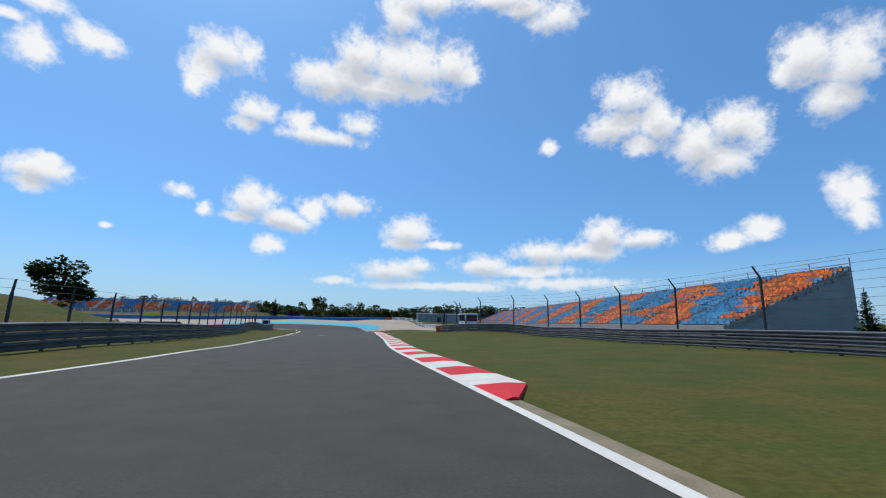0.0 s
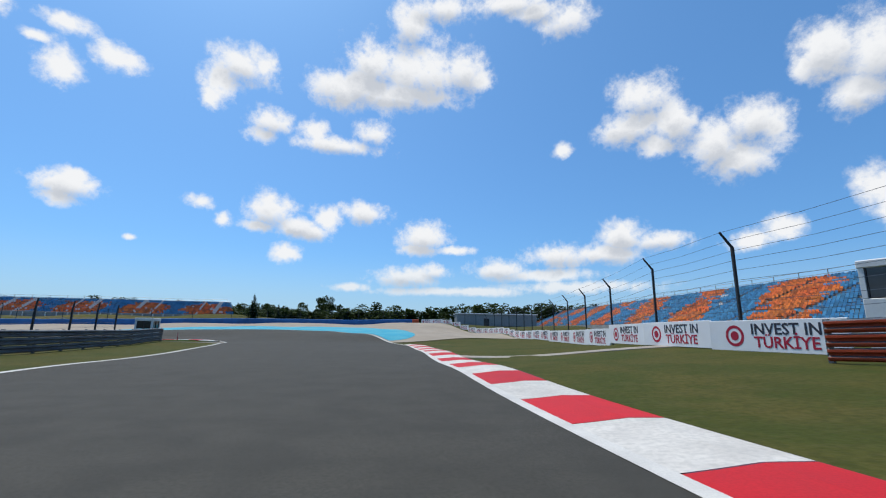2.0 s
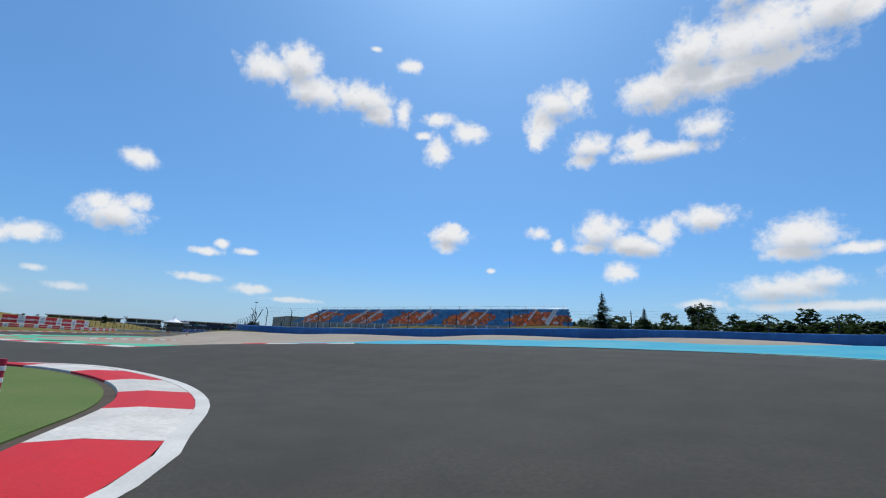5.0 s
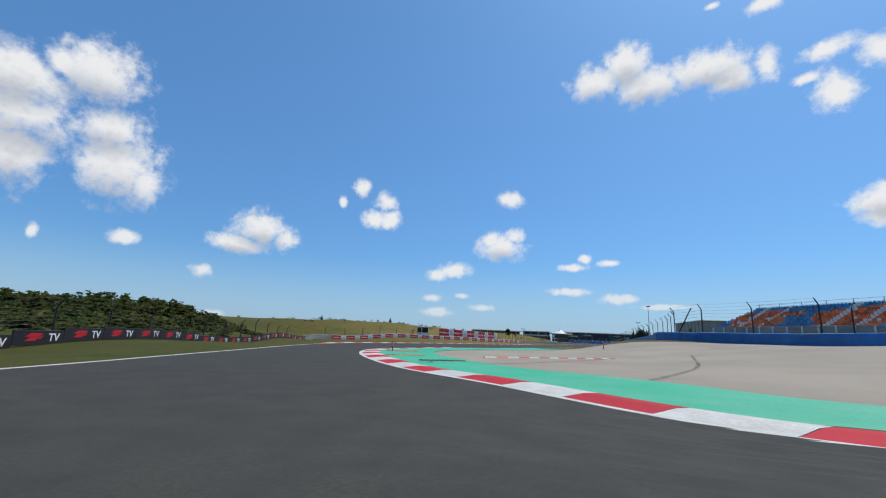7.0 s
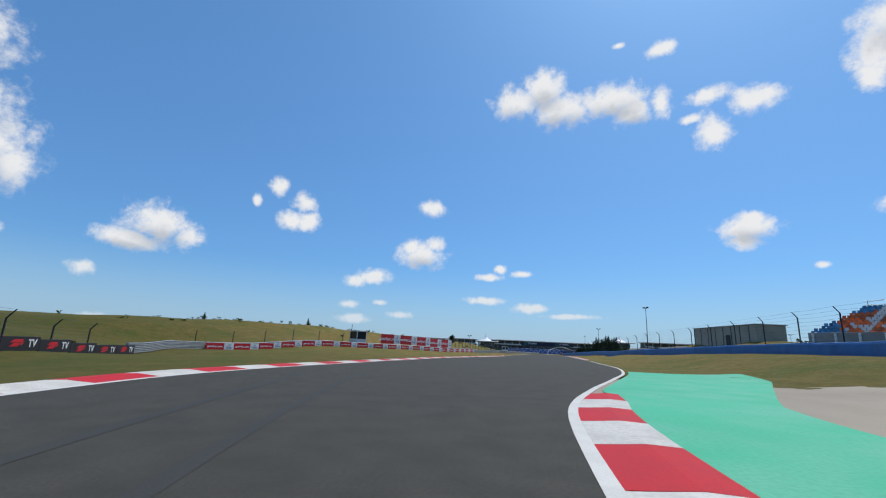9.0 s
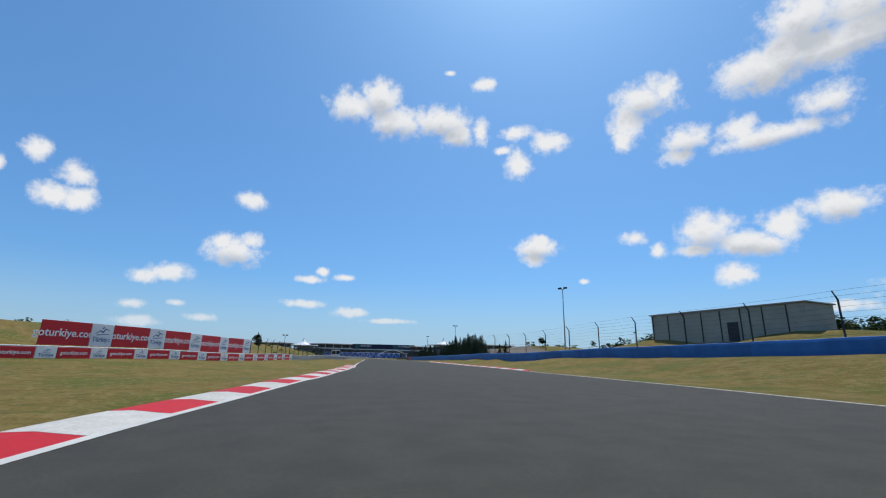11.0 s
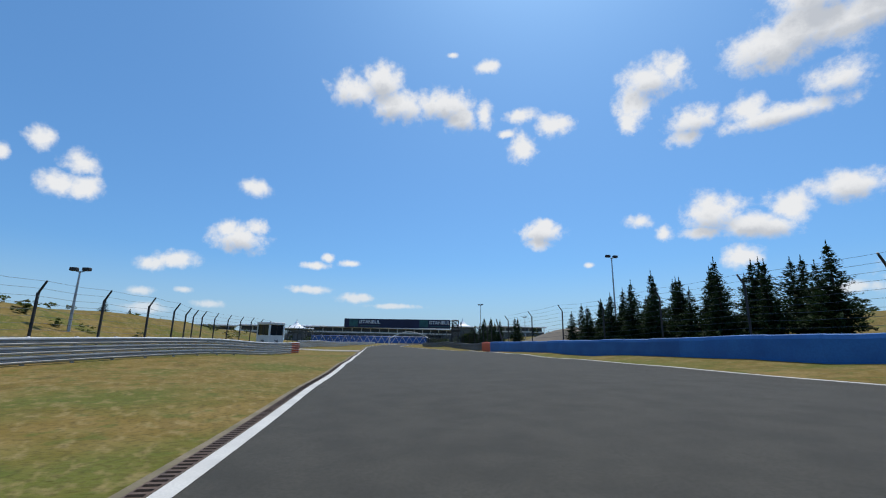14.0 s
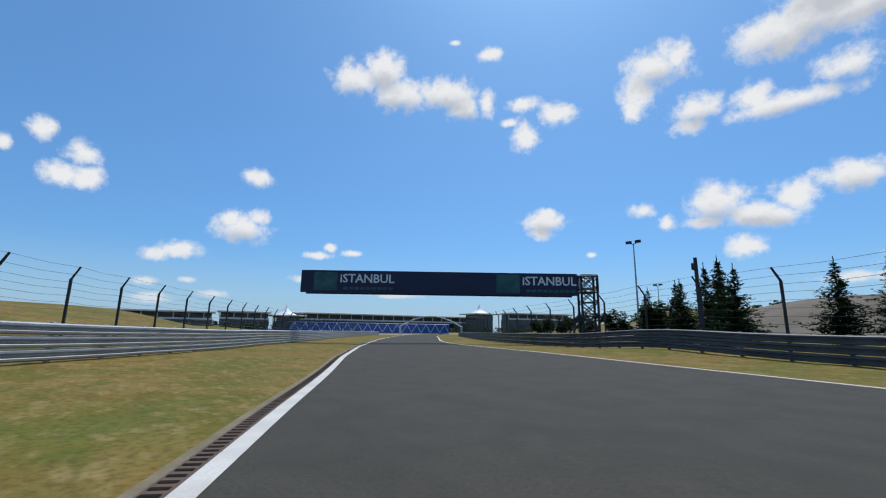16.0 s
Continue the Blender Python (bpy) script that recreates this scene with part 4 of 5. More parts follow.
# ---------- advertising boards ----------
def white_board(x, y, z, turn, w=4.6, h=1.05):
    """A white hoarding with a round emblem and two lines of words; faces local -y."""
    root = thing("advertising_board", x, y, z, turn, "white advertising board with dark lettering and round maroon emblem", "billboard", "white boards along the run-off")
    bm = bmesh.new()
    box(bm, -w / 2 + 0.01, -0.04, 0.02, w / 2 - 0.01, 0.04, h, bevel=0.01)
    part("panel", bm, M_BOARD, root)
    front = Matrix.Rotation(radians(90), 4, "X")
    bm = bmesh.new()
    for r0, r1 in ((0.36, 0.26), (0.16, 0.0)):
        s = 28
        vo = [bm.verts.new((-1.25 + r0 * math.cos(6.2832 * i / s), -0.046, h / 2 + r0 * math.sin(6.2832 * i / s))) for i in range(s)]
        if r1:
            vi = [bm.verts.new((-1.25 + r1 * math.cos(6.2832 * i / s), -0.046, h / 2 + r1 * math.sin(6.2832 * i / s))) for i in range(s)]
            for i in range(s):
                bm.faces.new((vo[i], vo[(i + 1) % s], vi[(i + 1) % s], vi[i]))
        else:
            bm.faces.new(vo)
    part("emblem", bm, M_MAROON, root)
    lettering("INVEST IN", 0.5, M_INK, root, Matrix.Translation((0.5, -0.046, h / 2 + 0.21)) @ front)
    lettering("TÜRKİYE", 0.5, M_MAROON, root, Matrix.Translation((0.5, -0.046, h / 2 - 0.21)) @ front)
    return root


line = smooth([(1.2, 63.4), (-0.3, 70), (-0.5, 80), (-0.2, 92), (-0.3, 106), (-1.2, 126), (-4.2, 146), (-11, 162), (-19.5, 172)], 4.6)
first = None
for p, q in zip(line, line[1:]):
    m = (p + q) / 2
    turn = math.degrees(math.atan2(q[1] - p[1], q[0] - p[0])) + 180
    if first is None:
        first = white_board(m[0], m[1], height(*m), turn)
    else:
        copy_thing(first, pose(m[0], m[1], height(*m), 0, 0, turn))


def tv_banner(x, y, z, turn, w=3.26, h=0.82):
    root = thing("advertising_banner", x, y, z, turn, "black banner with a red mark and white letters TV", "billboard", "black banners on the barrier")
    bm = bmesh.new()
    box(bm, -w / 2, -0.05, 0.0, w / 2, 0.05, h, bevel=0.01)
    part("panel", bm, M_BLACKBOARD, root)
    bm = bmesh.new()
    for dx, dz, ww in ((0.0, 0.16, 0.95), (0.0, -0.06, 0.7), (0.78, 0.04, 0.24)):
        v = [bm.verts.new((-0.95 + dx + a + b * 0.16, -0.056, h / 2 + dz + b * 0.2 - 0.1)) for a, b in ((0, 0), (ww, 0), (ww, 1), (0.2, 1))]
        bm.faces.new(v)
    part("emblem", bm, M_REDBOARD, root)
    lettering("TV", 0.62, M_BOARD, root, Matrix.Translation((0.95, -0.056, h / 2)) @ Matrix.Rotation(radians(90), 4, "X"))
    return root


line = smooth([(-46, 76.5), (-60, 76.6), (-71, 75.9), (-88, 74.2), (-106, 72.4), (-137.5, 69.6)], 3.3)
first = None
for p, q in zip(line, line[1:]):
    m = (p + q) / 2
    turn = math.degrees(math.atan2(q[1] - p[1], q[0] - p[0]))
    if first is None:
        first = tv_banner(m[0], m[1], height(*m), turn)
    else:
        copy_thing(first, pose(m[0], m[1], height(*m), 0, 0, turn))


def red_board(x, y, z, turn, w, h, white, lift=0.0, name="advertising_board"):
    """A red hoarding with white words, or a white one with a scribble mark."""
    root = thing(name, x, y, z, turn, "white board with a dark sketched emblem" if white else "red advertising board with white web address", "billboard", "red and white boards")
    bm = bmesh.new()
    box(bm, -w / 2 + 0.01, -0.05, lift, w / 2 - 0.01, 0.05, lift + h, bevel=0.01)
    if lift:
        for sx in (-w * 0.4, w * 0.4):
            tube(bm, (sx, 0.1, -0.3), (sx, 0.1, lift + h * 0.9), 0.04, 0.04, 6)
            tube(bm, (sx, 1.0, -0.2), (sx, 0.12, lift + h * 0.8), 0.03, 0.03, 6)
    part("panel", bm, M_BOARD if white else M_REDBOARD, root)
    zc = lift + h / 2
    if white:
        bm = bmesh.new()
        for k, (x0, z0, x1, z1, th) in enumerate(((-0.34, 0.05, -0.12, 0.2, 0.02), (-0.12, 0.2, 0.02, 0.12, 0.025), (0.02, 0.12, 0.12, 0.3, 0.03), (0.12, 0.3, 0.3, 0.22, 0.02), (-0.05, 0.3, 0.06, 0.36, 0.028), (-0.28, 0.0, 0.34, 0.06, 0.016))):
            a, b = Vector((x0 * h, 0, z0 * h)), Vector((x1 * h, 0, z1 * h))
            n2 = Vector((-(b - a).z, 0, (b - a).x)).normalized() * th * h
            bm.faces.new([bm.verts.new((p.x, -0.056 - 0.002 * k, zc + p.z)) for p in (a - n2, b - n2, b + n2, a + n2)])
        part("emblem", bm, M_SKETCH, root)
        lettering("Türkiye", min(0.42 * h, w * 0.27), M_SKETCH, root, Matrix.Translation((0, -0.056, zc - 0.2 * h)) @ Matrix.Rotation(radians(90), 4, "X"))
    else:
        lettering("goturkiye.com", min(0.34 * h, w * 0.16) * 1.35, M_BOARD, root, Matrix.Translation((0, -0.056, zc)) @ Matrix.Rotation(radians(90), 4, "X"))
    return root


def board_row(points, pitch, wide, h, lift):
    line = smooth(points, pitch)
    a = b = None
    for i, (p, q) in enumerate(zip(line, line[1:])):
        turn = math.degrees(math.atan2(q[1] - p[1], q[0] - p[0]))
        for white, u, w in ((False, wide / 2, wide), (True, (1 + wide) / 2, 1 - wide)):
            m = p + (q - p) * u
            src = b if white else a
            if src is None:
                src = red_board(m[0], m[1], height(*m), turn, pitch * w, h, white, lift)
                a, b = (a, src) if white else (src, b)
            else:
                copy_thing(src, pose(m[0], m[1], height(*m), 0, 0, turn))


board_row([(-156, 68.9), (-172, 80.2), (-188, 95.2), (-205, 109.2), (-225.6, 121.2)], 4.3, 0.64, 0.85, 0.05)
board_row([(-187.5, 92.2), (-198, 101.4), (-213, 111.8)], 6.4, 0.66, 2.0, 1.1)


# ---------- grandstands ----------
def grandstand(name, a, b, z, rows, run, rise, front, colour, label, zb=None, inset=0.0, pitch=0.55):
    """Tiered stand from a to b (its front edge, spectators looking to the right of a->b); colour(u, r) picks the seat."""
    a, b = Vector((*a, 0)), Vector((*b, 0))
    d = (b - a)
    length = d.length
    root = thing(name, a.x, a.y, z, math.degrees(math.atan2(d.y, d.x)), label, "grandstand")
    bm = bmesh.new()
    box(bm, 0, -0.12, -1.5, length, 0.0, front + (0.5 if inset else 0.15), bevel=0.02)
    slope = (zb - z) / length if zb is not None else 0.0
    shear = Matrix(((1, 0, 0, 0), (0, 1, 0, 0), (slope, 0, 1, 0), (0, 0, 0, 1)))
    bm.transform(shear)
    part("front_wall", bm, M_CONC, root)
    for r in range(rows):
        y0, zt = r * run, front + r * rise
        bm = bmesh.new()
        box(bm, inset * r, y0, zt - rise - 0.25, length - inset * r, y0 + run - 0.004, zt, bevel=0.015)
        bm.transform(shear)
        part("terrace_step", bm, M_CONC, root)
    bm = bmesh.new()
    top = inset * rows
    box(bm, top, rows * run, -2, length - top, rows * run + 0.2, front + rows * rise + 0.3, bevel=0.02)
    for x in np.arange(top + 0.2, length - top, 4.0):
        tube(bm, (x, rows * run + 0.3, -2), (x, rows * run + 0.3, front + rows * rise + 1.1), 0.05, 0.05, 6)
    bm.transform(shear)
    part("back_wall", bm, M_GREYPANEL, root)
    for x, x2 in ((0.0, top), (length, length - top)):
        bm = bmesh.new()
        v = [bm.verts.new(p) for p in ((x, 0, -2), (x2, rows * run, -2), (x2, rows * run, front + rows * rise + slope * x), (x, 0, front + slope * x))]
        bm.faces.new(v)
        part("side_wall", bm, M_GREYPANEL, root)
    sets = {0: ([], []), 1: ([], []), 2: ([], [])}
    for r in range(rows):
        g = pitch / 0.55
        for k in range(int(length / pitch)):
            x = 0.3 + k * pitch
            if not inset * r < x < length - inset * r:
                continue
            c = colour(x / length, r / rows, x)
            if c is None:
                continue
            v, f = sets[c]
            y, zt = r * run + 0.12, front + r * rise + slope * x
            n0 = len(v)
            v += [(x + dx * g, y + dy * g, zt + dz * g) for dx, dy, dz in ((-0.22, 0, 0.38), (0.22, 0, 0.38), (0.22, 0.4, 0.36), (-0.22, 0.4, 0.36),
                                                                           (-0.22, 0.46, 0.78), (0.22, 0.46, 0.78), (-0.22, 0.04, 0.28), (0.22, 0.04, 0.28))]
            f += [(n0, n0 + 1, n0 + 2, n0 + 3), (n0 + 3, n0 + 2, n0 + 5, n0 + 4), (n0, n0 + 6, n0 + 7, n0 + 1)]
    for c, mat, nm in ((0, M_SEATBLUE, "blue_seating"), (1, M_SEATORANGE, "orange_seating"), (2, M_SEATWHITE, "pale_seating")):
        if sets[c][0]:
            tagged(mesh_object(nm, *sets[c], mat, root), kind="stuff")
    bm = bmesh.new()
    for zz in (0.5, 1.0):
        tube(bm, (top, rows * run - 0.1, front + rows * rise + zz), (length - top, rows * run - 0.1, front + rows * rise + zz + slope * length), 0.03, 0.03, 6)
    part("back_railing", bm, M_STEEL, root)
    if inset:
        for x in np.arange(0.6, length, 2.4):
            bm = bmesh.new()
            box(bm, x - 0.12, -0.32, -1.2, x + 0.12, -0.14, front + 0.35, bevel=0.02)
            part("support", bm, M_WHITEPAINT, root)
    return root


def seats_back(u, v, x):
    """Five ragged orange clusters on blue, with two pale stairways in each."""
    c = (u * 5.0) % 1.0
    if abs(c - 0.36) < 0.026 or abs(c - 0.64) < 0.026:
        return 2 if v > 0.3 or noise.noise(Vector((x * 0.9, v * 6, 3))) > 0.0 else 1
    n = noise.noise(Vector((x * 0.16 + v * 1.5, v * 2.6, 1.0))) * 0.7 + noise.noise(Vector((x * 0.7 - v * 4.0, v * 6.0, 5.0))) * 0.6
    e = 1.0 - (abs(c - 0.5) / 0.43) ** 2 - (abs(v - 0.32) / 0.5) ** 2
    if e + n > 0.12:
        return 2 if noise.noise(Vector((x * 1.1 + v * 5.0, v * 9.0, 12.0))) > 0.42 else 1
    return 0


def seats_right(u, v, x):
    """Slanting orange bands over blue."""
    if (x % 8.2) < 0.9 or noise.noise(Vector((x * 0.5, v * 31.0, 4.0))) > 0.42:
        return None
    n = noise.noise(Vector((x * 0.09, v * 2.2, 9.0))) * 0.6 + noise.noise(Vector((x * 0.22 + v * 3.0, v * 15.0, 2.0))) * 0.55
    w = math.sin(x * 0.4 + v * 3.8)
    return 1 if w * 0.5 + n * 1.3 > 0.05 else (2 if n < -0.55 else 0)


grandstand("grandstand", (-143.4, 147.6), (-70.6, 166.6), 4.5, 11, 0.72, 0.37, 0.3, seats_back, "blue grandstand with clusters of orange seats on a bank", inset=0.28)
grandstand("grandstand", (15, 225), (24.5, 37), 3.6, 24, 0.5, 0.225, 0.35, seats_right, "long open grandstand with blue and orange seats", zb=1.5, pitch=0.42)


# ---------- marshal posts, gantry, lamps ----------
def marshal_booth(x, y, z, turn, number, wide=2.1, tall=2.4, label=""):
    root = thing("marshal_booth", x, y, z, turn, label, "booth", "marshal posts")
    h = wide / 2
    bm = bmesh.new()
    box(bm, -h, -h, -0.6, h, h, tall * 0.5, bevel=0.02)
    part("lower_wall", bm, M_WHITEPAINT, root)
    for sx in (-1, 1):
        for sy in (-1, 1):
            bm = bmesh.new()
            box(bm, sx * (h - 0.07) - 0.07, sy * (h - 0.07) - 0.07, tall * 0.5, sx * (h - 0.07) + 0.07, sy * (h - 0.07) + 0.07, tall - 0.22, bevel=0.01)
            part("corner_post", bm, M_WHITEPAINT, root)
    bm = bmesh.new()
    box(bm, -h - 0.03, -h - 0.03, tall - 0.24, h + 0.03, h + 0.03, tall, bevel=0.03)
    part("roof", bm, M_WHITEPAINT, root)
    for k in range(4):
        m = Matrix.Rotation(radians(90 * k), 4, "Z")
        win = new("window")
        win.parent = root
        bm = bmesh.new()
        box(bm, -h + 0.14, -h + 0.05, tall * 0.5 + 0.03, h - 0.14, -h + 0.07, tall - 0.25, m)
        part("pane", bm, M_GLASS, win)
        for px in (-h + 0.15, 0.0, h - 0.15):
            bm = bmesh.new()
            box(bm, px - 0.03, -h + 0.02, tall * 0.5 + 0.02, px + 0.03, -h + 0.1, tall - 0.24, m)
            part("mullion", bm, M_POST, win)
        if number:
            lettering(number, 0.5, M_INK, root, m @ Matrix.Translation((0, -h - 0.004, tall * 0.25)) @ Matrix.Rotation(radians(90), 4, "X"), "number")
    return root


marshal_booth(4.1, 64.0, 1.15, 25, "25", 2.1, 2.3, label="white marshal booth with dark windows behind the guardrail")
marshal_booth(-270.2, 144.6, 0.5, 30, "28", 1.75, 2.45, label="white marshal booth with dark windows beside the fence")
marshal_booth(-34.6, 85.6, height(-34.6, 85.6), 12, "", 1.3, 1.75, label="small pale booth at the end of the guardrail")
marshal_booth(-184, 87.5, height(-184, 87.5), 40, "", 2.4, 3.4, label="pale marshal booth behind the red boards")


def truss(bm, a, b, size, bays, r=0.05):
    """A square lattice beam from a to b."""
    a, b = Vector(a), Vector(b)
    d = (b - a).normalized()
    side = d.cross(Vector((0, 0, 1))) if abs(d.z) < 0.9 else Vector((1, 0, 0))
    side.normalize()
    up = side.cross(d).normalized()
    c = [(-1, -1), (1, -1), (1, 1), (-1, 1)]
    off = [(side * i + up * j) * size / 2 for i, j in c]
    for o in off:
        tube(bm, a + o, b + o, r, r, 6)
    for k in range(bays):
        p, q = a + (b - a) * (k / bays), a + (b - a) * ((k + 1) / bays)
        for i in range(4):
            tube(bm, p + off[i], q + off[(i + 1) % 4], r * 0.7, r * 0.7, 5)
            tube(bm, p + off[i], p + off[(i + 1) % 4], r * 0.7, r * 0.7, 5)


GA, GB = Vector((-327.5, 171.6, 0)), Vector((-313.4, 195.2, 0))
g_turn = math.degrees(math.atan2((GB - GA).y, (GB - GA).x))
gantry = thing("gantry", GB.x, GB.y, height(GB.x, GB.y), g_turn + 180, "dark overhead gantry carrying a navy advertising board", "gantry")
glen = (GB - GA).length
gz = 6.6 - gantry.location.z
bm = bmesh.new()
for sx in (0.0, 1.5):
    for sy in (-0.5, 0.5):
        box(bm, sx - 0.09, sy - 0.09, -0.3, sx + 0.09, sy + 0.09, gz, bevel=0.015)
for k in range(5):
    z0, z1 = gz * k / 5, gz * (k + 1) / 5
    for sy in (-0.5, 0.5):
        tube(bm, (0, sy, z0), (1.5, sy, z1), 0.055, 0.055, 6)
        tube(bm, (1.5, sy, z0), (0, sy, z1), 0.055, 0.055, 6)
        tube(bm, (0, sy, z1), (1.5, sy, z1), 0.055, 0.055, 6)
for sy in (-0.5, 0.5):
    tube(bm, (1.5, sy, 2.6), (3.2, sy, -0.2), 0.07, 0.07, 6)
part("tower", bm, M_POST, gantry, "dark lattice steel tower")
bm = bmesh.new()
truss(bm, (0, 0, gz - 0.9), (glen, 0, gz - 0.9), 1.5, 22, 0.06)
part("beam", bm, M_POST, gantry, "dark lattice beam")
bm = bmesh.new()
box(bm, 2.0, -0.86, gz - 2.05, glen + 0.1, -0.8, gz + 0.02, bevel=0.01)
box(bm, 2.0, 0.8, gz - 2.05, glen + 0.1, 0.86, gz + 0.02, bevel=0.01)
part("board", bm, M_NAVY, gantry, "long navy advertising board")
for side in (1,):
    for cx in (glen - 6.0, 4.6):
        m = Matrix.Translation((cx, 0.866, gz - 0.75)) @ Matrix.Rotation(radians(180), 4, "Z") @ Matrix.Rotation(radians(90), 4, "X")
        lettering("iSTANBUL", 1.12, M_BOARD, gantry, m)
        bm = bmesh.new()
        box(bm, cx + 2.75, 0.862, gz - 1.85, cx + 4.9, 0.868, gz - 0.15)
        part("emblem", bm, M_TEAL, gantry, "teal square emblem")
        bm = bmesh.new()
        for k in range(9):
            box(bm, cx - 2.4 + k * 0.52, 0.862, gz - 1.75, cx - 2.4 + k * 0.52 + 0.4, 0.867, gz - 1.5)
        part("small_print", bm, M_TEAL, gantry)


def lamp_post(x, y, tall, heads=2):
    root = thing("floodlight_mast", x, y, height(x, y), random.uniform(0, 90), "slim grey mast with floodlights at its top", "lamp post", "floodlight masts")
    bm = bmesh.new()
    tube(bm, (0, 0, -0.3), (0, 0, tall), 0.13, 0.06, 8)
    part("mast", bm, M_STEEL, root)
    for k in range(heads):
        bm = bmesh.new()
        s = -1 if k else 1
        tube(bm, (0, 0, tall - 0.1), (s * 0.55, 0, tall + 0.1), 0.04, 0.04, 6)
        box(bm, s * 0.5 - 0.28, -0.18, tall + 0.02, s * 0.5 + 0.28, 0.18, tall + 0.3, bevel=0.03)
        part("floodlight", bm, M_POST, root)
    return root


for x, y, top in ((-257.6, 179.8, 11.4), (-314, 202.4, 10.7), (-189.5, 155.4, 12.8), (-271, 129.5, 6.6), (-330, 232, 9.5), (-300, 260, 10), (-240, 250, 12), (-205, 240, 13)):
    lamp_post(x, y, top - height(x, y))
pole = thing("utility_pole", -186.5, 86.0, height(-186.5, 86), 0, "thin dark pole beside the marshal booth", "pole")
bm = bmesh.new()
tube(bm, (0, 0, -0.3), (0, 0, 4.6), 0.06, 0.05, 8)
part("shaft", bm, M_POST, pole)
part_pole = thing("utility_pole", -299.5, 186.6, height(-299.5, 186.6), 0, "thick dark pole with a small box at its top", "pole")
bm = bmesh.new()
tube(bm, (0, 0, -0.3), (0, 0, 5.0), 0.12, 0.1, 8)
part("shaft", bm, M_POST, part_pole)
bm = bmesh.new()
box(bm, -0.2, -0.12, 4.3, 0.05, 0.12, 4.7, bevel=0.02)
part("box", bm, M_POST, part_pole)

# fence struts at the barrier ends
for x, y, dx, dy in ((2.6, 61.5, 1.3, -2.2), (-110.5, 126.6, -3.0, -0.7), (-270.5, 172.6, 2.6, -0.8)):
    st = thing("fence_strut", x, y, height(x, y), 0, "dark raking strut that props the fence", "strut")
    bm = bmesh.new()
    tube(bm, (0, 0, 4.0), (dx, dy, 0.0), 0.07, 0.07, 6)
    part("bar", bm, M_POST, st)

# ---------- marker post and low separators ----------
marker = thing("delineator_post", -87.5, 93.8, height(-87.5, 93.8) + 0.05, 0, "dark red flexible marker post with white bands", "marker post")
bm = bmesh.new()
tube(bm, (0, 0, 0), (0, 0, 0.04), 0.13, 0.1, 16)
part("base", bm, M_KRED, marker)
bm = bmesh.new()
tube(bm, (0, 0, 0.03), (0, 0, 0.72), 0.042, 0.04, 14)
part("post", bm, M_MAROON, marker)
for z in (0.36, 0.48, 0.6):
    bm = bmesh.new()
    tube(bm, (0, 0, z), (0, 0, z + 0.05), 0.0435, 0.043, 14)
    part("band", bm, M_WHITEPAINT, marker)
for x, y in ((-98.5, 112), (-38.3, 95.2)):
    copy_thing(marker, pose(x, y, height(x, y) + 0.03))


def separator(a, b, mat, label, pieces=8):
    a, b = np.array(a, float), np.array(b, float)
    d = b - a
    ln = float(np.linalg.norm(d))
    mid = (a + b) / 2
    root = thing("lane_separator", mid[0], mid[1], height(*mid) + 0.058, math.degrees(math.atan2(d[1], d[0])), label, "separator", "low rubber separators")
    w = ln / pieces
    for k in range(pieces):
        bm = bmesh.new()
        x0 = -ln / 2 + k * w
        v = [bm.verts.new(p) for p in ((x0 + 0.01, -0.11, 0), (x0 + w - 0.01, -0.11, 0), (x0 + w - 0.01, 0.11, 0), (x0 + 0.01, 0.11, 0),
                                        (x0 + 0.04, -0.06, 0.05), (x0 + w - 0.04, -0.06, 0.05), (x0 + w - 0.04, 0.06, 0.05), (x0 + 0.04, 0.06, 0.05))]
        for f in ((4, 5, 6, 7), (0, 1, 5, 4), (1, 2, 6, 5), (2, 3, 7, 6), (3, 0, 4, 7)):
            bm.faces.new([v[i] for i in f])
        part("segment", bm, mat if isinstance(mat, bpy.types.Material) else mat[k % 2], root)


separator((-87.3, 93.4), (-88.1, 95.6), M_ORANGE, "low orange rubber separator on green paint")
separator((-81.3, 94.4), (-82.1, 96.5), M_ORANGE, "low orange rubber separator on green paint")
separator((-77.4, 96.6), (-78.2, 98.8), M_RUST, "low dark rubber separator on green paint")
separator((-77.2, 99.6), (-87.5, 113.5), (M_KWHITE, M_ORANGE), "long low red and white separator on the run-off", 24)

# tyre marks
for pts, w in (([(-76, 97.2), (-78.5, 97.4), (-81, 98.6)], 0.16), ([(-80.5, 94.4), (-82.5, 95.6), (-84.5, 97.6)], 0.16), ([(-89.8, 94.4), (-91.4, 95.4), (-93.5, 97.3)], 0.12), ([(-70, 104), (-75, 108), (-83, 112)], 0.15)):
    tagged(ribbon("tyre_mark", smooth(pts, 0.6), -w / 2, w / 2, 0.064, M_RUBBER), "dark curved rubber mark on the paint", "tyre mark", kind="structure")
M_SCUFF = material("asphalt_tyre_track", (0.041, 0.0393, 0.035), 0.88, spec=0.3, second=(0.05, 0.048, 0.043), scale=0.5, amount=0.8, fine=60.0, fine_amount=0.5, coords="World")
for pts in ([(-66, 90.6), (-80, 89.4), (-96, 88.0), (-112, 88.6)], [(-68, 91.8), (-84, 90.3), (-98, 89.6), (-112, 90.6)]):
    tagged(ribbon("tyre_track", smooth(pts, 1.0), -0.12, 0.12, 0.034, M_SCUFF), "faint darker tyre track along the asphalt", "tyre mark", kind="structure")


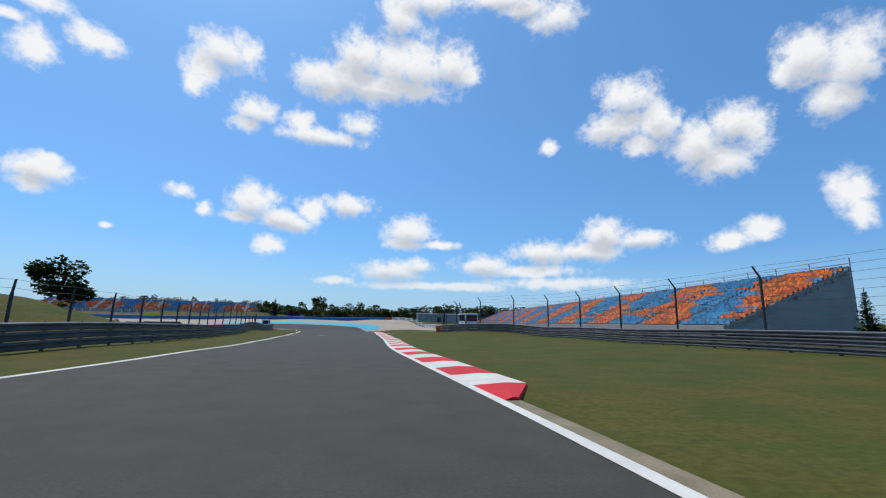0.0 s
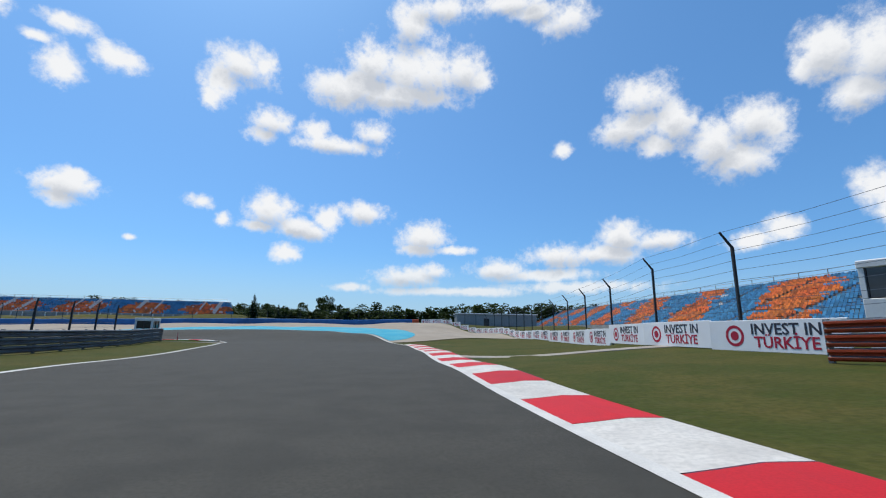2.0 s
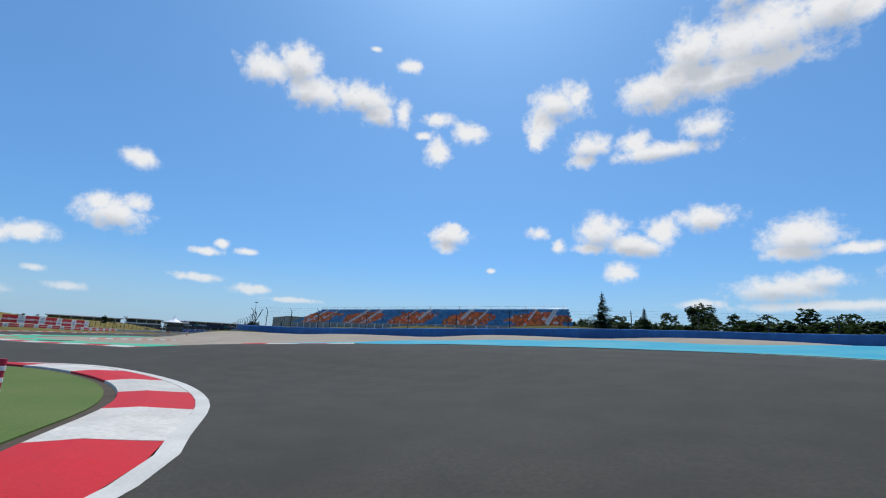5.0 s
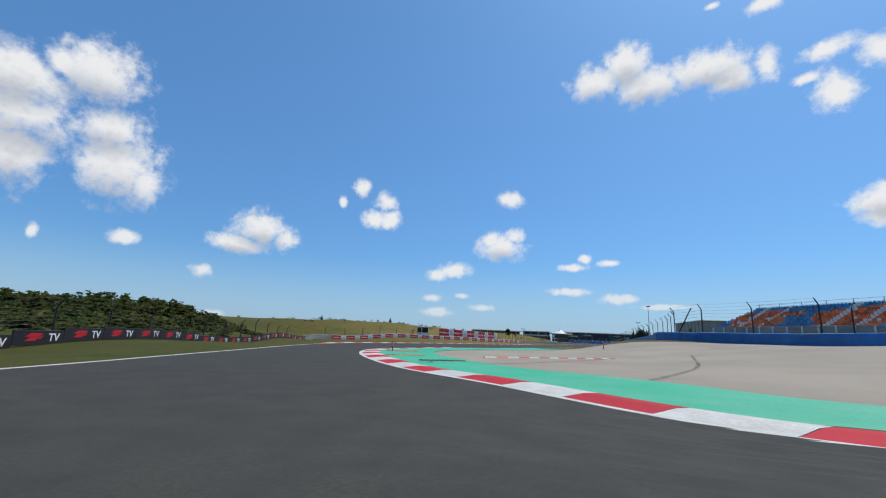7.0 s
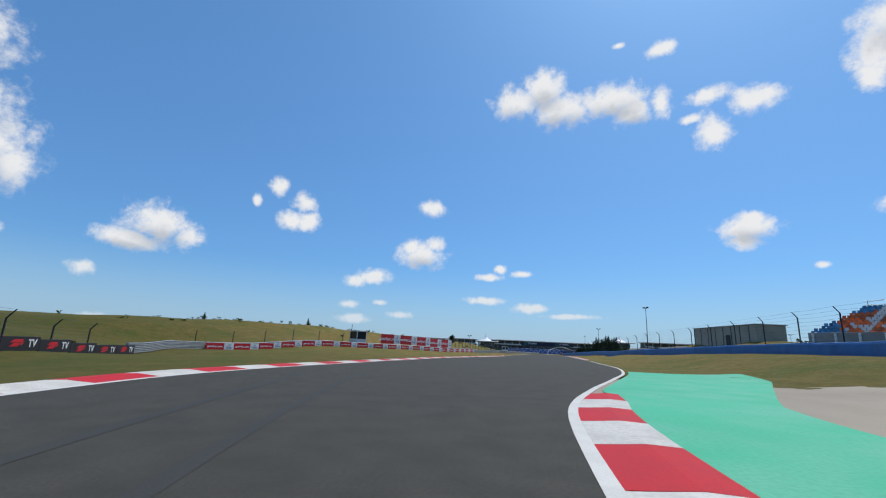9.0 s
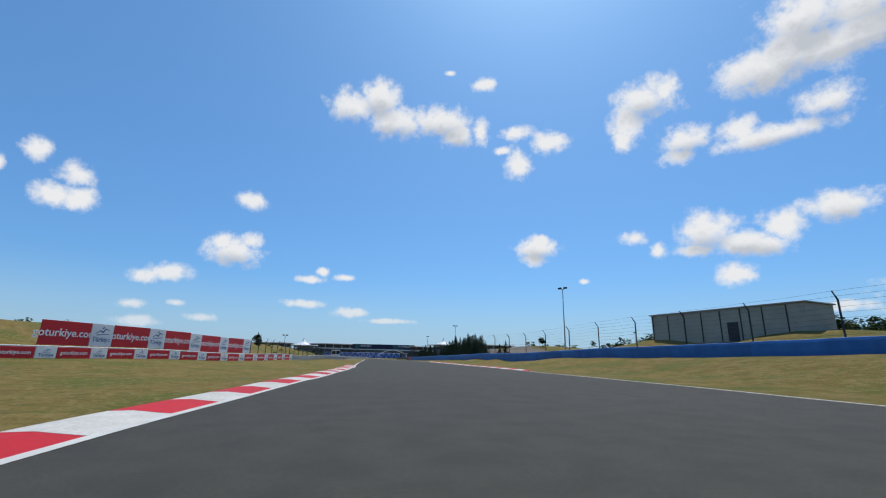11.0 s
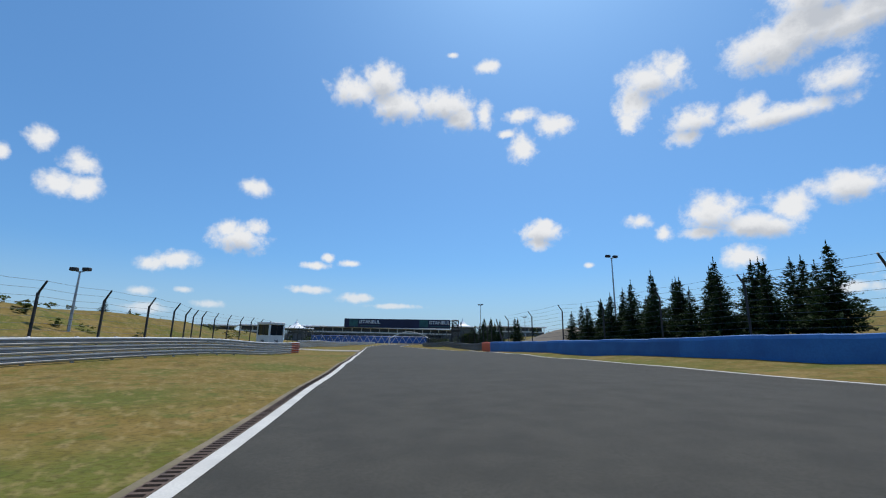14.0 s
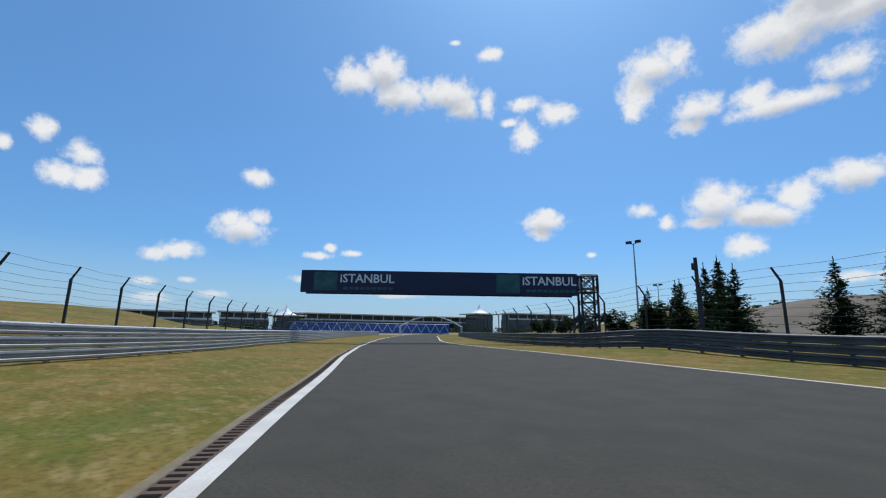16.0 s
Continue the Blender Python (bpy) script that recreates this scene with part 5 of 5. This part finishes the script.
# ---------- trees ----------
def tuft_cloud(points, size, spread, rng):
    """Many small leaf clumps, each three crossed triangles with uneven tips."""
    v, f = [], []
    for p in points:
        for _ in range(3):
            a = rng.uniform(0, 6.283)
            up = rng.uniform(-0.3, 0.9)
            s = size * rng.uniform(0.6, 1.4)
            d = Vector((math.cos(a), math.sin(a), up)).normalized() * s
            e = Vector((-math.sin(a), math.cos(a), rng.uniform(-0.5, 0.5))).normalized() * s * spread
            k = len(v)
            q = Vector(p)
            v += [tuple(q - e), tuple(q + e), tuple(q + d)]
            f.append((k, k + 1, k + 2))
    return v, f


def conifer(tall, wide, seed):
    """A cone of uneven tiers: boughs in whorls round a trunk, each clad in small needle clumps, with a thin leader on top."""
    rng = random.Random(seed)
    root = thing("conifer", 0, 0, 0, 0, "dark green conical conifer with a ragged top", "tree", "conifers")
    bm = bmesh.new()
    tube(bm, (0, 0, -0.4), (0, 0, tall * 0.93), 0.028 * tall, 0.006, 8)
    part("trunk", bm, M_BARK, root)
    v, f = [], []
    tiers = 21
    for tier in range(tiers):
        u = tier / (tiers - 1)
        h = tall * (0.05 + 0.87 * u)
        lush = rng.uniform(0.78, 1.15)
        for b in range(int(10 - 5 * u)):
            a = rng.uniform(0, 6.283)
            reach = (wide * (1 - u) ** 0.95 + 0.16) * lush * rng.uniform(0.6, 1.22)
            rise, sag = rng.uniform(0.25, 0.6), rng.uniform(0.1, 0.4)
            steps = 6 + int(9 * (1 - u))
            for k in range(steps):
                s = (k + 0.6) / steps
                q = Vector((math.cos(a) * reach * s, math.sin(a) * reach * s, h + reach * (rise * s - sag * s * s) + rng.gauss(0, 0.05)))
                for _ in range(3):
                    w = tall * 0.03 * rng.uniform(0.6, 1.35) * (1.15 - 0.55 * s) * (1 - 0.45 * u)
                    d = Vector((math.cos(a) + rng.gauss(0, 0.6), math.sin(a) + rng.gauss(0, 0.6), rng.uniform(-0.35, 0.6))).normalized() * w * 1.8
                    e = Vector((-math.sin(a) + rng.gauss(0, 0.4), math.cos(a) + rng.gauss(0, 0.4), rng.gauss(0, 0.5))).normalized() * w * 0.6
                    p = q + Vector((rng.gauss(0, 0.03), rng.gauss(0, 0.03), rng.gauss(0, 0.03))) * tall * (1.15 - s) * (1 - 0.7 * u)
                    n0 = len(v)
                    v += [tuple(p - e), tuple(p + e), tuple(p + d)]
                    f.append((n0, n0 + 1, n0 + 2))
    for k in range(26):
        z, a = tall * (0.88 + 0.13 * k / 25), rng.uniform(0, 6.283)
        w = 0.16 * (1.15 - k / 25)
        n0 = len(v)
        v += [(-0.04 * math.sin(a), 0.04 * math.cos(a), z), (0.04 * math.sin(a), -0.04 * math.cos(a), z), (math.cos(a) * w, math.sin(a) * w, z + 0.14)]
        f.append((n0, n0 + 1, n0 + 2))
    mesh_object("crown", v, f, M_CONIFER, root)
    return root


def broadleaf(tall, wide, seed, label="dark green round-crowned broadleaf tree", count=1400):
    rng = random.Random(seed)
    root = thing("tree", 0, 0, 0, 0, label, "tree", "broadleaf trees")
    bm = bmesh.new()
    tube(bm, (0, 0, -0.5), (0, 0, tall * 0.45), 0.035 * tall, 0.02 * tall, 8)
    for _ in range(6):
        a = rng.uniform(0, 6.283)
        tube(bm, (0, 0, tall * rng.uniform(0.25, 0.42)), (wide * 0.6 * math.cos(a), wide * 0.6 * math.sin(a), tall * rng.uniform(0.55, 0.8)), 0.014 * tall, 0.005 * tall, 6)
    part("trunk", bm, M_BARK, root)
    blobs = [(Vector((rng.uniform(-0.7, 0.7) * wide, rng.uniform(-0.7, 0.7) * wide, tall * rng.uniform(0.42, 0.86))), wide * rng.uniform(0.28, 0.5)) for _ in range(13)]
    pts = []
    for _ in range(count):
        c, r = rng.choice(blobs)
        d = Vector((rng.gauss(0, 1), rng.gauss(0, 1), rng.gauss(0, 0.9))).normalized() * r * rng.random() ** 0.35
        pts.append(tuple(c + d))
    mesh_object("crown", *tuft_cloud(pts, tall * 0.055, 0.6, rng), M_LEAF, root)
    return root


def plant(src, x, y, s, sz=1.0):
    return copy_thing(src, pose(x, y, height(x, y) - 0.05, 0, 0, random.uniform(0, 360)) @ Matrix.Diagonal((s, s, s * sz, 1)))


cons = [conifer(6.0, 2.0, 1), conifer(6.0, 1.7, 2), conifer(6.0, 2.3, 3)]
spots = [(-62.6, 161.4, 1.15, 1), (-57.5, 165, 0.75, 0)]
spots += [(-219.3, 168.3, 0.75, 0), (-223, 169.6, 0.62, 1), (-230.3, 170.9, 0.62, 2), (-235.6, 171.5, 1.0, 0), (-239.5, 172.4, 0.82, 1), (-243, 173, 0.95, 0), (-246.2, 174.6, 0.9, 2), (-249.5, 174.4, 1.05, 1), (-252.5, 175.4, 0.9, 0),
          (-255.5, 176.2, 0.85, 2), (-258.8, 176.4, 0.8, 1), (-262, 177.4, 0.78, 0), (-241.2, 174.6, 1.0, 2), (-244.8, 175.8, 1.1, 1), (-248, 176.4, 1.1, 0), (-251, 177.2, 1.0, 1), (-254, 177.8, 1.05, 2), (-257.2, 178.2, 0.9, 0), (-260.4, 178.8, 0.8, 2)]
for k in range(22):
    # a second, denser row fills the gaps of the first
    u = k / 21
    spots.append((-237.0 - 25.5 * u, 173.6 + 6.2 * u + (k % 3) * 1.3, 0.82 + 0.3 * math.sin(k * 2.4) ** 2 * (1 - 0.4 * u), k % 3))
spots += [(-284.4, 188.6, 0.7, 1), (-286.3, 189.6, 0.76, 0), (-292.6, 191.2, 0.78, 1), (-295, 191.8, 0.74, 0), (-300.5, 193, 0.85, 2), (-302.2, 194.6, 0.95, 0), (-304.6, 193.8, 0.8, 1), (-306.5, 196.5, 0.9, 0), (-308.6, 195.9, 0.78, 2), (-303.4, 197.4, 0.95, 2), (-305.4, 199.0, 0.95, 1), (-310.0, 197.6, 0.7, 0)]
spots += [(-266.8, 121.5, 0.55, 2), (-216.7, 72.3, 0.35, 1), (-198.5, 52.3, 0.3, 2), (-300, 128, 0.4, 0), (-312, 130, 0.35, 1), (-322, 134, 0.3, 2)]
spots += [(33, 22, 0.95, 0), (37, 20, 1.05, 2), (41, 22, 1.0, 1), (46, 25, 0.7, 0), (30, 30, 0.6, 1)]
for i, c in enumerate(cons):
    x, y, s, _ = spots[i]
    c.matrix_world = pose(x, y, height(x, y) - 0.05) @ Matrix.Diagonal((s, s, s, 1))
for x, y, s, k in spots[3:]:
    src = cons[k]
    o = copy_thing(src, pose(0, 0, 0))
    o.matrix_world = pose(x, y, height(x, y) - 0.05, 0, 0, random.uniform(0, 360)) @ Matrix.Diagonal((s * random.uniform(0.95, 1.2), s * random.uniform(0.95, 1.2), s * random.uniform(0.95, 1.18), 1))
wide_tree = broadleaf(9.5, 4.2, 11)
wide_tree.matrix_world = pose(-71.7, 253, height(-71.7, 253))
for x, y, s in ((-78, 220, 0.5), (-92, 215, 0.45), (-64, 215, 0.42), (-40, 45, 0.62), (-270, 121.8, 0.32), (-308, 196, 0.36), (-314, 199, 0.34), (-321, 203, 0.36), (-330, 209, 0.34), (-338, 214, 0.36), (-346, 219, 0.34), (-300, 262, 0.5), (-240, 262, 0.6)):
    o = copy_thing(wide_tree, pose(0, 0, 0))
    o.matrix_world = pose(x, y, height(x, y) - 0.05, 0, 0, random.uniform(0, 360)) @ Matrix.Diagonal((s, s, s * random.uniform(0.85, 1.1), 1))

# far woods behind the hairpin, scrub on the banks
rng = random.Random(5)
pts = []
for k in range(330):
    a = radians(rng.uniform(-38, 42))
    d = rng.uniform(210, 330)
    x, y = d * -math.sin(a), 20 + d * math.cos(a)
    g, t, r = height(x, y), rng.uniform(3.5, 7.5), rng.uniform(3, 6)
    for _ in range(80):
        w = rng.random()
        b = rng.uniform(0, 6.283)
        q = r * (1 - w * 0.7) * rng.random() ** 0.5
        pts.append((x + q * math.cos(b), y + q * math.sin(b), g - 0.5 + t * w))
for k in range(210):
    x, y = rng.uniform(-105, 40), rng.uniform(205, 235)
    g, r = height(x, y), rng.uniform(2.5, 5)
    t = rng.uniform(8.3, 9.8) + 3.2 * max(0.0, min(1.0, (x + 30) / 25)) * rng.uniform(0.7, 1.1) - g
    for _ in range(70):
        w = rng.random()
        b = rng.uniform(0, 6.283)
        q = r * (1 - w * 0.6) * rng.random() ** 0.5
        pts.append((x + q * math.cos(b), y + q * math.sin(b), g - 0.5 + t * w))
tagged(mesh_object("woods", *tuft_cloud(pts, 0.8, 0.6, rng), M_LEAF), "dark green line of distant woods", "woods", kind="stuff")
pts = []
for k in range(900):
    u = rng.random()
    x, y = -62 - 74 * u + rng.gauss(0, 2), 45 + 23 * rng.random() ** 1.2 - 2 * u
    g, t, r = height(x, y), rng.uniform(0.5, 1.7) * (1.15 - 0.028 * (y - 44)), rng.uniform(0.6, 1.7)
    for _ in range(46):
        w = rng.random()
        b = rng.uniform(0, 6.283)
        q = r * (1 - w * 0.6) * rng.random() ** 0.5
        pts.append((x + q * math.cos(b), y + q * math.sin(b), g - 0.2 + t * w))
tagged(mesh_object("scrub", *tuft_cloud(pts, 0.32, 0.6, rng), M_BUSH), "dense green scrub on the bank", "bushes", kind="stuff")
pts = []
for k in range(260):
    x, y = rng.choice([(-205, 50), (-225, 72), (-280, 122), (-310, 138), (-45, 35), (-30, 0), (-60, 50), (-240, 95)])
    x, y = x + rng.gauss(0, 14), y + rng.gauss(0, 9)
    if min(((LEFT_EDGE - (x, y)) ** 2).sum(1)) < 220:
        continue
    g, t, r = height(x, y), rng.uniform(0.2, 0.8), rng.uniform(0.3, 0.9)
    for _ in range(16):
        b = rng.uniform(0, 6.283)
        q = r * rng.random() ** 0.5
        pts.append((x + q * math.cos(b), y + q * math.sin(b), g + t * rng.random()))
tagged(mesh_object("shrubs", *tuft_cloud(pts, 0.25, 0.6, rng), M_BUSH), "scattered low shrubs on dry banks", "bushes", kind="stuff")
pts = []
for k in range(400):
    # a closed belt in the north, thinning out westwards
    x, y = (rng.uniform(-305, -60) if k < 350 else rng.uniform(-420, -305)), rng.uniform(296, 345)
    g, t, r = height(x, y), rng.uniform(3, 6.5), rng.uniform(2, 5)
    for _ in range(60):
        w = rng.random()
        b = rng.uniform(0, 6.283)
        q = r * (1 - w * 0.6) * rng.random() ** 0.5
        pts.append((x + q * math.cos(b), y + q * math.sin(b), g - 0.3 + t * w))
tagged(mesh_object("woods", *tuft_cloud(pts, 0.8, 0.6, rng), M_LEAF), "distant row of dark trees on a ridge", "woods", kind="stuff")

pts = []
for k in range(120):
    u = rng.random()
    x, y = -585 + 40 * rng.random(), 130 + 300 * u
    g, t, r = height(x, y), rng.uniform(2.5, 5.0), rng.uniform(2.5, 5)
    for _ in range(40):
        w = rng.random()
        a = rng.uniform(0, 6.283)
        q = r * (1 - w * 0.5) * rng.random() ** 0.5
        pts.append((x + q * math.cos(a), y + q * math.sin(a), g + t * w))
tagged(mesh_object("hedge", *tuft_cloud(pts, 0.9, 0.6, rng), M_LEAF), "dark hedge and shrubs before the pit buildings", "bushes", kind="stuff")
field_a, field_b = smooth([(-268, 196), (-300, 208), (-340, 226), (-380, 250)], 4.0), smooth([(-250, 250), (-300, 256), (-345, 262), (-390, 274)], 4.0)
tagged(area("gravel_field", resample(field_a, 40), resample(field_b, 40), 0.12, M_FIELD, 22), "bare brown gravel field sloping up behind the fence", "field", kind="structure")

# ---------- buildings ----------
shed = thing("storage_shed", -165.4, 157.0, 3.6, math.degrees(math.atan2(2.7, -16.8)) + 180, "long grey sheet-clad shed behind the fence", "shed")
bm = bmesh.new()
box(bm, -9, -2.5, 0, 9, 2.5, 3.7, bevel=0.03)
part("wall", bm, M_SHED, shed)
for k in range(8):
    bm = bmesh.new()
    box(bm, -9 + k * 2.3 + 0.2, -2.56, 0.1, -9 + k * 2.3 + 0.3, -2.5, 3.6)
    part("rib", bm, M_POST, shed)
bm = bmesh.new()
box(bm, 1.2, -2.58, 0.1, 2.4, -2.5, 2.2, bevel=0.02)
part("door", bm, M_POST, shed)
bm = bmesh.new()
box(bm, -9.2, -2.7, 3.7, 9.2, 2.7, 3.85, bevel=0.03)
part("roof", bm, M_GREYPANEL, shed)
hut = thing("storage_shed", 2, 182, height(2, 182), 8, "low pale shed at the edge of the run-off", "shed")
bm = bmesh.new()
box(bm, -12, -3, 0, 12, 3, 3.4, bevel=0.03)
part("wall", bm, M_GREYPANEL, hut)
bm = bmesh.new()
box(bm, -12.3, -3.3, 3.4, 12.3, 3.3, 3.65, bevel=0.05)
part("roof", bm, M_ROOFWHITE, hut)
bm = bmesh.new()
box(bm, -4, -3.08, 0, -2.4, -3, 2.2, bevel=0.02)
part("door", bm, M_POST, hut)


def paddock_hall(x, y, z, turn, length, deep=18.0, label="long pit building with a white roof and open upper deck"):
    root = thing("pit_building", x, y, z, turn, label, "building", "pit buildings")
    bm = bmesh.new()
    box(bm, -length / 2, -deep / 2, -8, length / 2, deep / 2, 6.0, bevel=0.1)
    part("wall", bm, M_PITWALL, root)
    bm = bmesh.new()
    for k in range(int(length / 9)):
        x0 = -length / 2 + 2 + k * 9
        box(bm, x0, -deep / 2 - 0.15, 1.0, x0 + 7.4, -deep / 2 - 0.05, 4.6)
    part("window_band", bm, M_GLASS, root)
    for k in range(int(length / 10) + 1):
        bm = bmesh.new()
        x0 = -length / 2 + k * 10
        box(bm, x0 - 0.3, -deep / 2 - 0.4, 6, x0 + 0.3, -deep / 2 + 0.2, 11.0, bevel=0.05)
        part("column", bm, M_WHITEPAINT, root)
    bm = bmesh.new()
    box(bm, -length / 2 - 2, -deep / 2 - 3, 11.0, length / 2 + 2, deep / 2 + 1, 12.4, bevel=0.3)
    part("roof", bm, M_ROOFWHITE, root)
    # dark set-back block, added to stand for the shade below the deck roof
    bm = bmesh.new()
    box(bm, -length / 2 + 0.5, -deep / 2 + 4.0, 6.0, length / 2 - 0.5, deep / 2 - 0.5, 10.98)
    part("deck_wall", bm, M_PITWALL, root, "dark set-back block added as shade under the deck roof")
    bm = bmesh.new()
    box(bm, -length / 2 - 0.2, -deep / 2 - 0.5, 5.7, length / 2 + 0.2, -deep / 2 - 0.42, 7.0, bevel=0.02)
    part("parapet", bm, M_WHITEPAINT, root, "pale deck parapet")
    return root


def pavilion(x, y, z, turn, label="tower pavilion with a peaked white tent roof"):
    root = thing("tower_pavilion", x, y, z, turn, label, "building", "tower pavilions")
    bm = bmesh.new()
    box(bm, -9, -9, -8, 9, 9, 10, bevel=0.2)
    part("wall", bm, M_PITWALL, root)
    bm = bmesh.new()
    box(bm, -9.15, -9.15, 5.6, 9.15, 9.15, 8.8)
    part("window_band", bm, M_GLASS, root)
    bm = bmesh.new()
    box(bm, -14, -14, 10, 14, 14, 11.2, bevel=0.3)
    part("deck_roof", bm, M_ROOFWHITE, root)
    bm = bmesh.new()
    prof = [(9.5, 11.2), (6.5, 12.6), (3.6, 14.2), (1.7, 16.2), (0.6, 18.0), (0.15, 20.0)]
    rings = []
    for r, zz in prof:
        rings.append([bm.verts.new((r * math.cos(6.2832 * i / 16), r * math.sin(6.2832 * i / 16), zz)) for i in range(16)])
    for p, q in zip(rings, rings[1:]):
        for i in range(16):
            bm.faces.new((p[i], p[(i + 1) % 16], q[(i + 1) % 16], q[i]))
    part("tent_roof", bm, M_ROOFWHITE, root)
    return root


paddock_hall(-668, 330, 4, 83, 170)
paddock_hall(-672, 206, 3, 86, 36)
paddock_hall(-675, 150, 2, 88, 66)
paddock_hall(-610, 470, 8, 76, 70)
pavilion(-668, 238, 2, 0)
pavilion(-612, 400, 7, 0)

# blue lattice footbridge beyond the bend
bridge = thing("footbridge", -450, 196, 0.4, math.degrees(math.atan2(56, 17)), "blue and white lattice footbridge over the road", "bridge")
bm = bmesh.new()
for y0 in (-1.2, 1.2):
    for z0 in (0.2, 3.4):
        tube(bm, (0, y0, z0), (60, y0, z0), 0.22, 0.22, 6)
part("chord", bm, M_BRIDGEBLUE, bridge)
for k in range(16):
    x0 = k * 3.75
    for lower, upper in ((x0, x0 + 1.87), (x0 + 3.75, x0 + 1.88)):
        bm = bmesh.new()
        tube(bm, (lower, -1.3, 0.2), (upper, -1.3, 3.4), 0.13, 0.13, 5)
        part("brace", bm, M_WHITEPAINT, bridge, "white diagonal brace")
bm = bmesh.new()
box(bm, 0, -1.1, 0.0, 60, 1.1, 3.0)
part("screen", bm, M_BRIDGEBLUE, bridge, "blue side screen")
for x0 in (4, 30, 57):
    bm = bmesh.new()
    box(bm, x0 - 0.4, -0.6, -8, x0 + 0.4, 0.6, 0.2, bevel=0.05)
    part("pier", bm, M_CONC, bridge)

# white arched frame over the verge
arch = thing("arched_frame", -395, 224, height(-395, 224), 60, "white tubular arch over the verge", "arch")
for dy in (0.0, 4.0):
    bm = bmesh.new()
    prev = None
    for k in range(15):
        t = k / 14
        p = (-9 + 18 * t, dy, 5.5 * math.sin(math.pi * (0.15 + 0.7 * t)))
        if prev:
            tube(bm, prev, p, 0.12, 0.12, 6)
        prev = p
    for x0 in (-9, 9):
        tube(bm, (x0, dy, -0.5), (x0, dy, 5.5 * math.sin(math.pi * 0.15)), 0.12, 0.12, 6)
    part("hoop", bm, M_WHITEPAINT, arch)
bm = bmesh.new()
for k in range(7):
    t = k / 6
    tube(bm, (-9 + 18 * t, 0, 5.5 * math.sin(math.pi * (0.15 + 0.7 * t))), (-9 + 18 * t, 4, 5.5 * math.sin(math.pi * (0.15 + 0.7 * t))), 0.08, 0.08, 6)
part("brace", bm, M_WHITEPAINT, arch)


M_SLOT = material("drain_slot_shade", (0.02, 0.015, 0.012), 0.95, second=(0.035, 0.024, 0.018), scale=4.0, amount=0.7, coords="World", spec=0.05)
# slots of the drain beside the straight: flat quads with their shade painted in
line = stretch(LEFT_EDGE, (-197.8, 123), (-330, 180))
s = np.concatenate([[0], np.cumsum(np.linalg.norm(np.diff(line, axis=0), axis=1))])
t = np.arange(0.1, s[-1] - 0.2, 0.13)
mid, nrm = np.stack([np.interp(t, s, line[:, 0]), np.interp(t, s, line[:, 1])], 1), normals(line)
nx, ny = np.interp(t, s, nrm[:, 0]), np.interp(t, s, nrm[:, 1])
v, f = [], []
for (x, y), a, c in zip(mid, nx, ny):
    g, k = height(x, y) + 0.0385, len(v)
    for along, off in ((-0.028, 0.035), (0.028, 0.035), (0.028, 0.175), (-0.028, 0.175)):
        v.append((x + a * off + c * along, y + c * off - a * along, g))
    f.append((k, k + 1, k + 2, k + 3))
tagged(mesh_object("drain_slots", v, f, M_SLOT), "flat dark quads for the shaded slots of the rusty drain", "drain", kind="stuff")
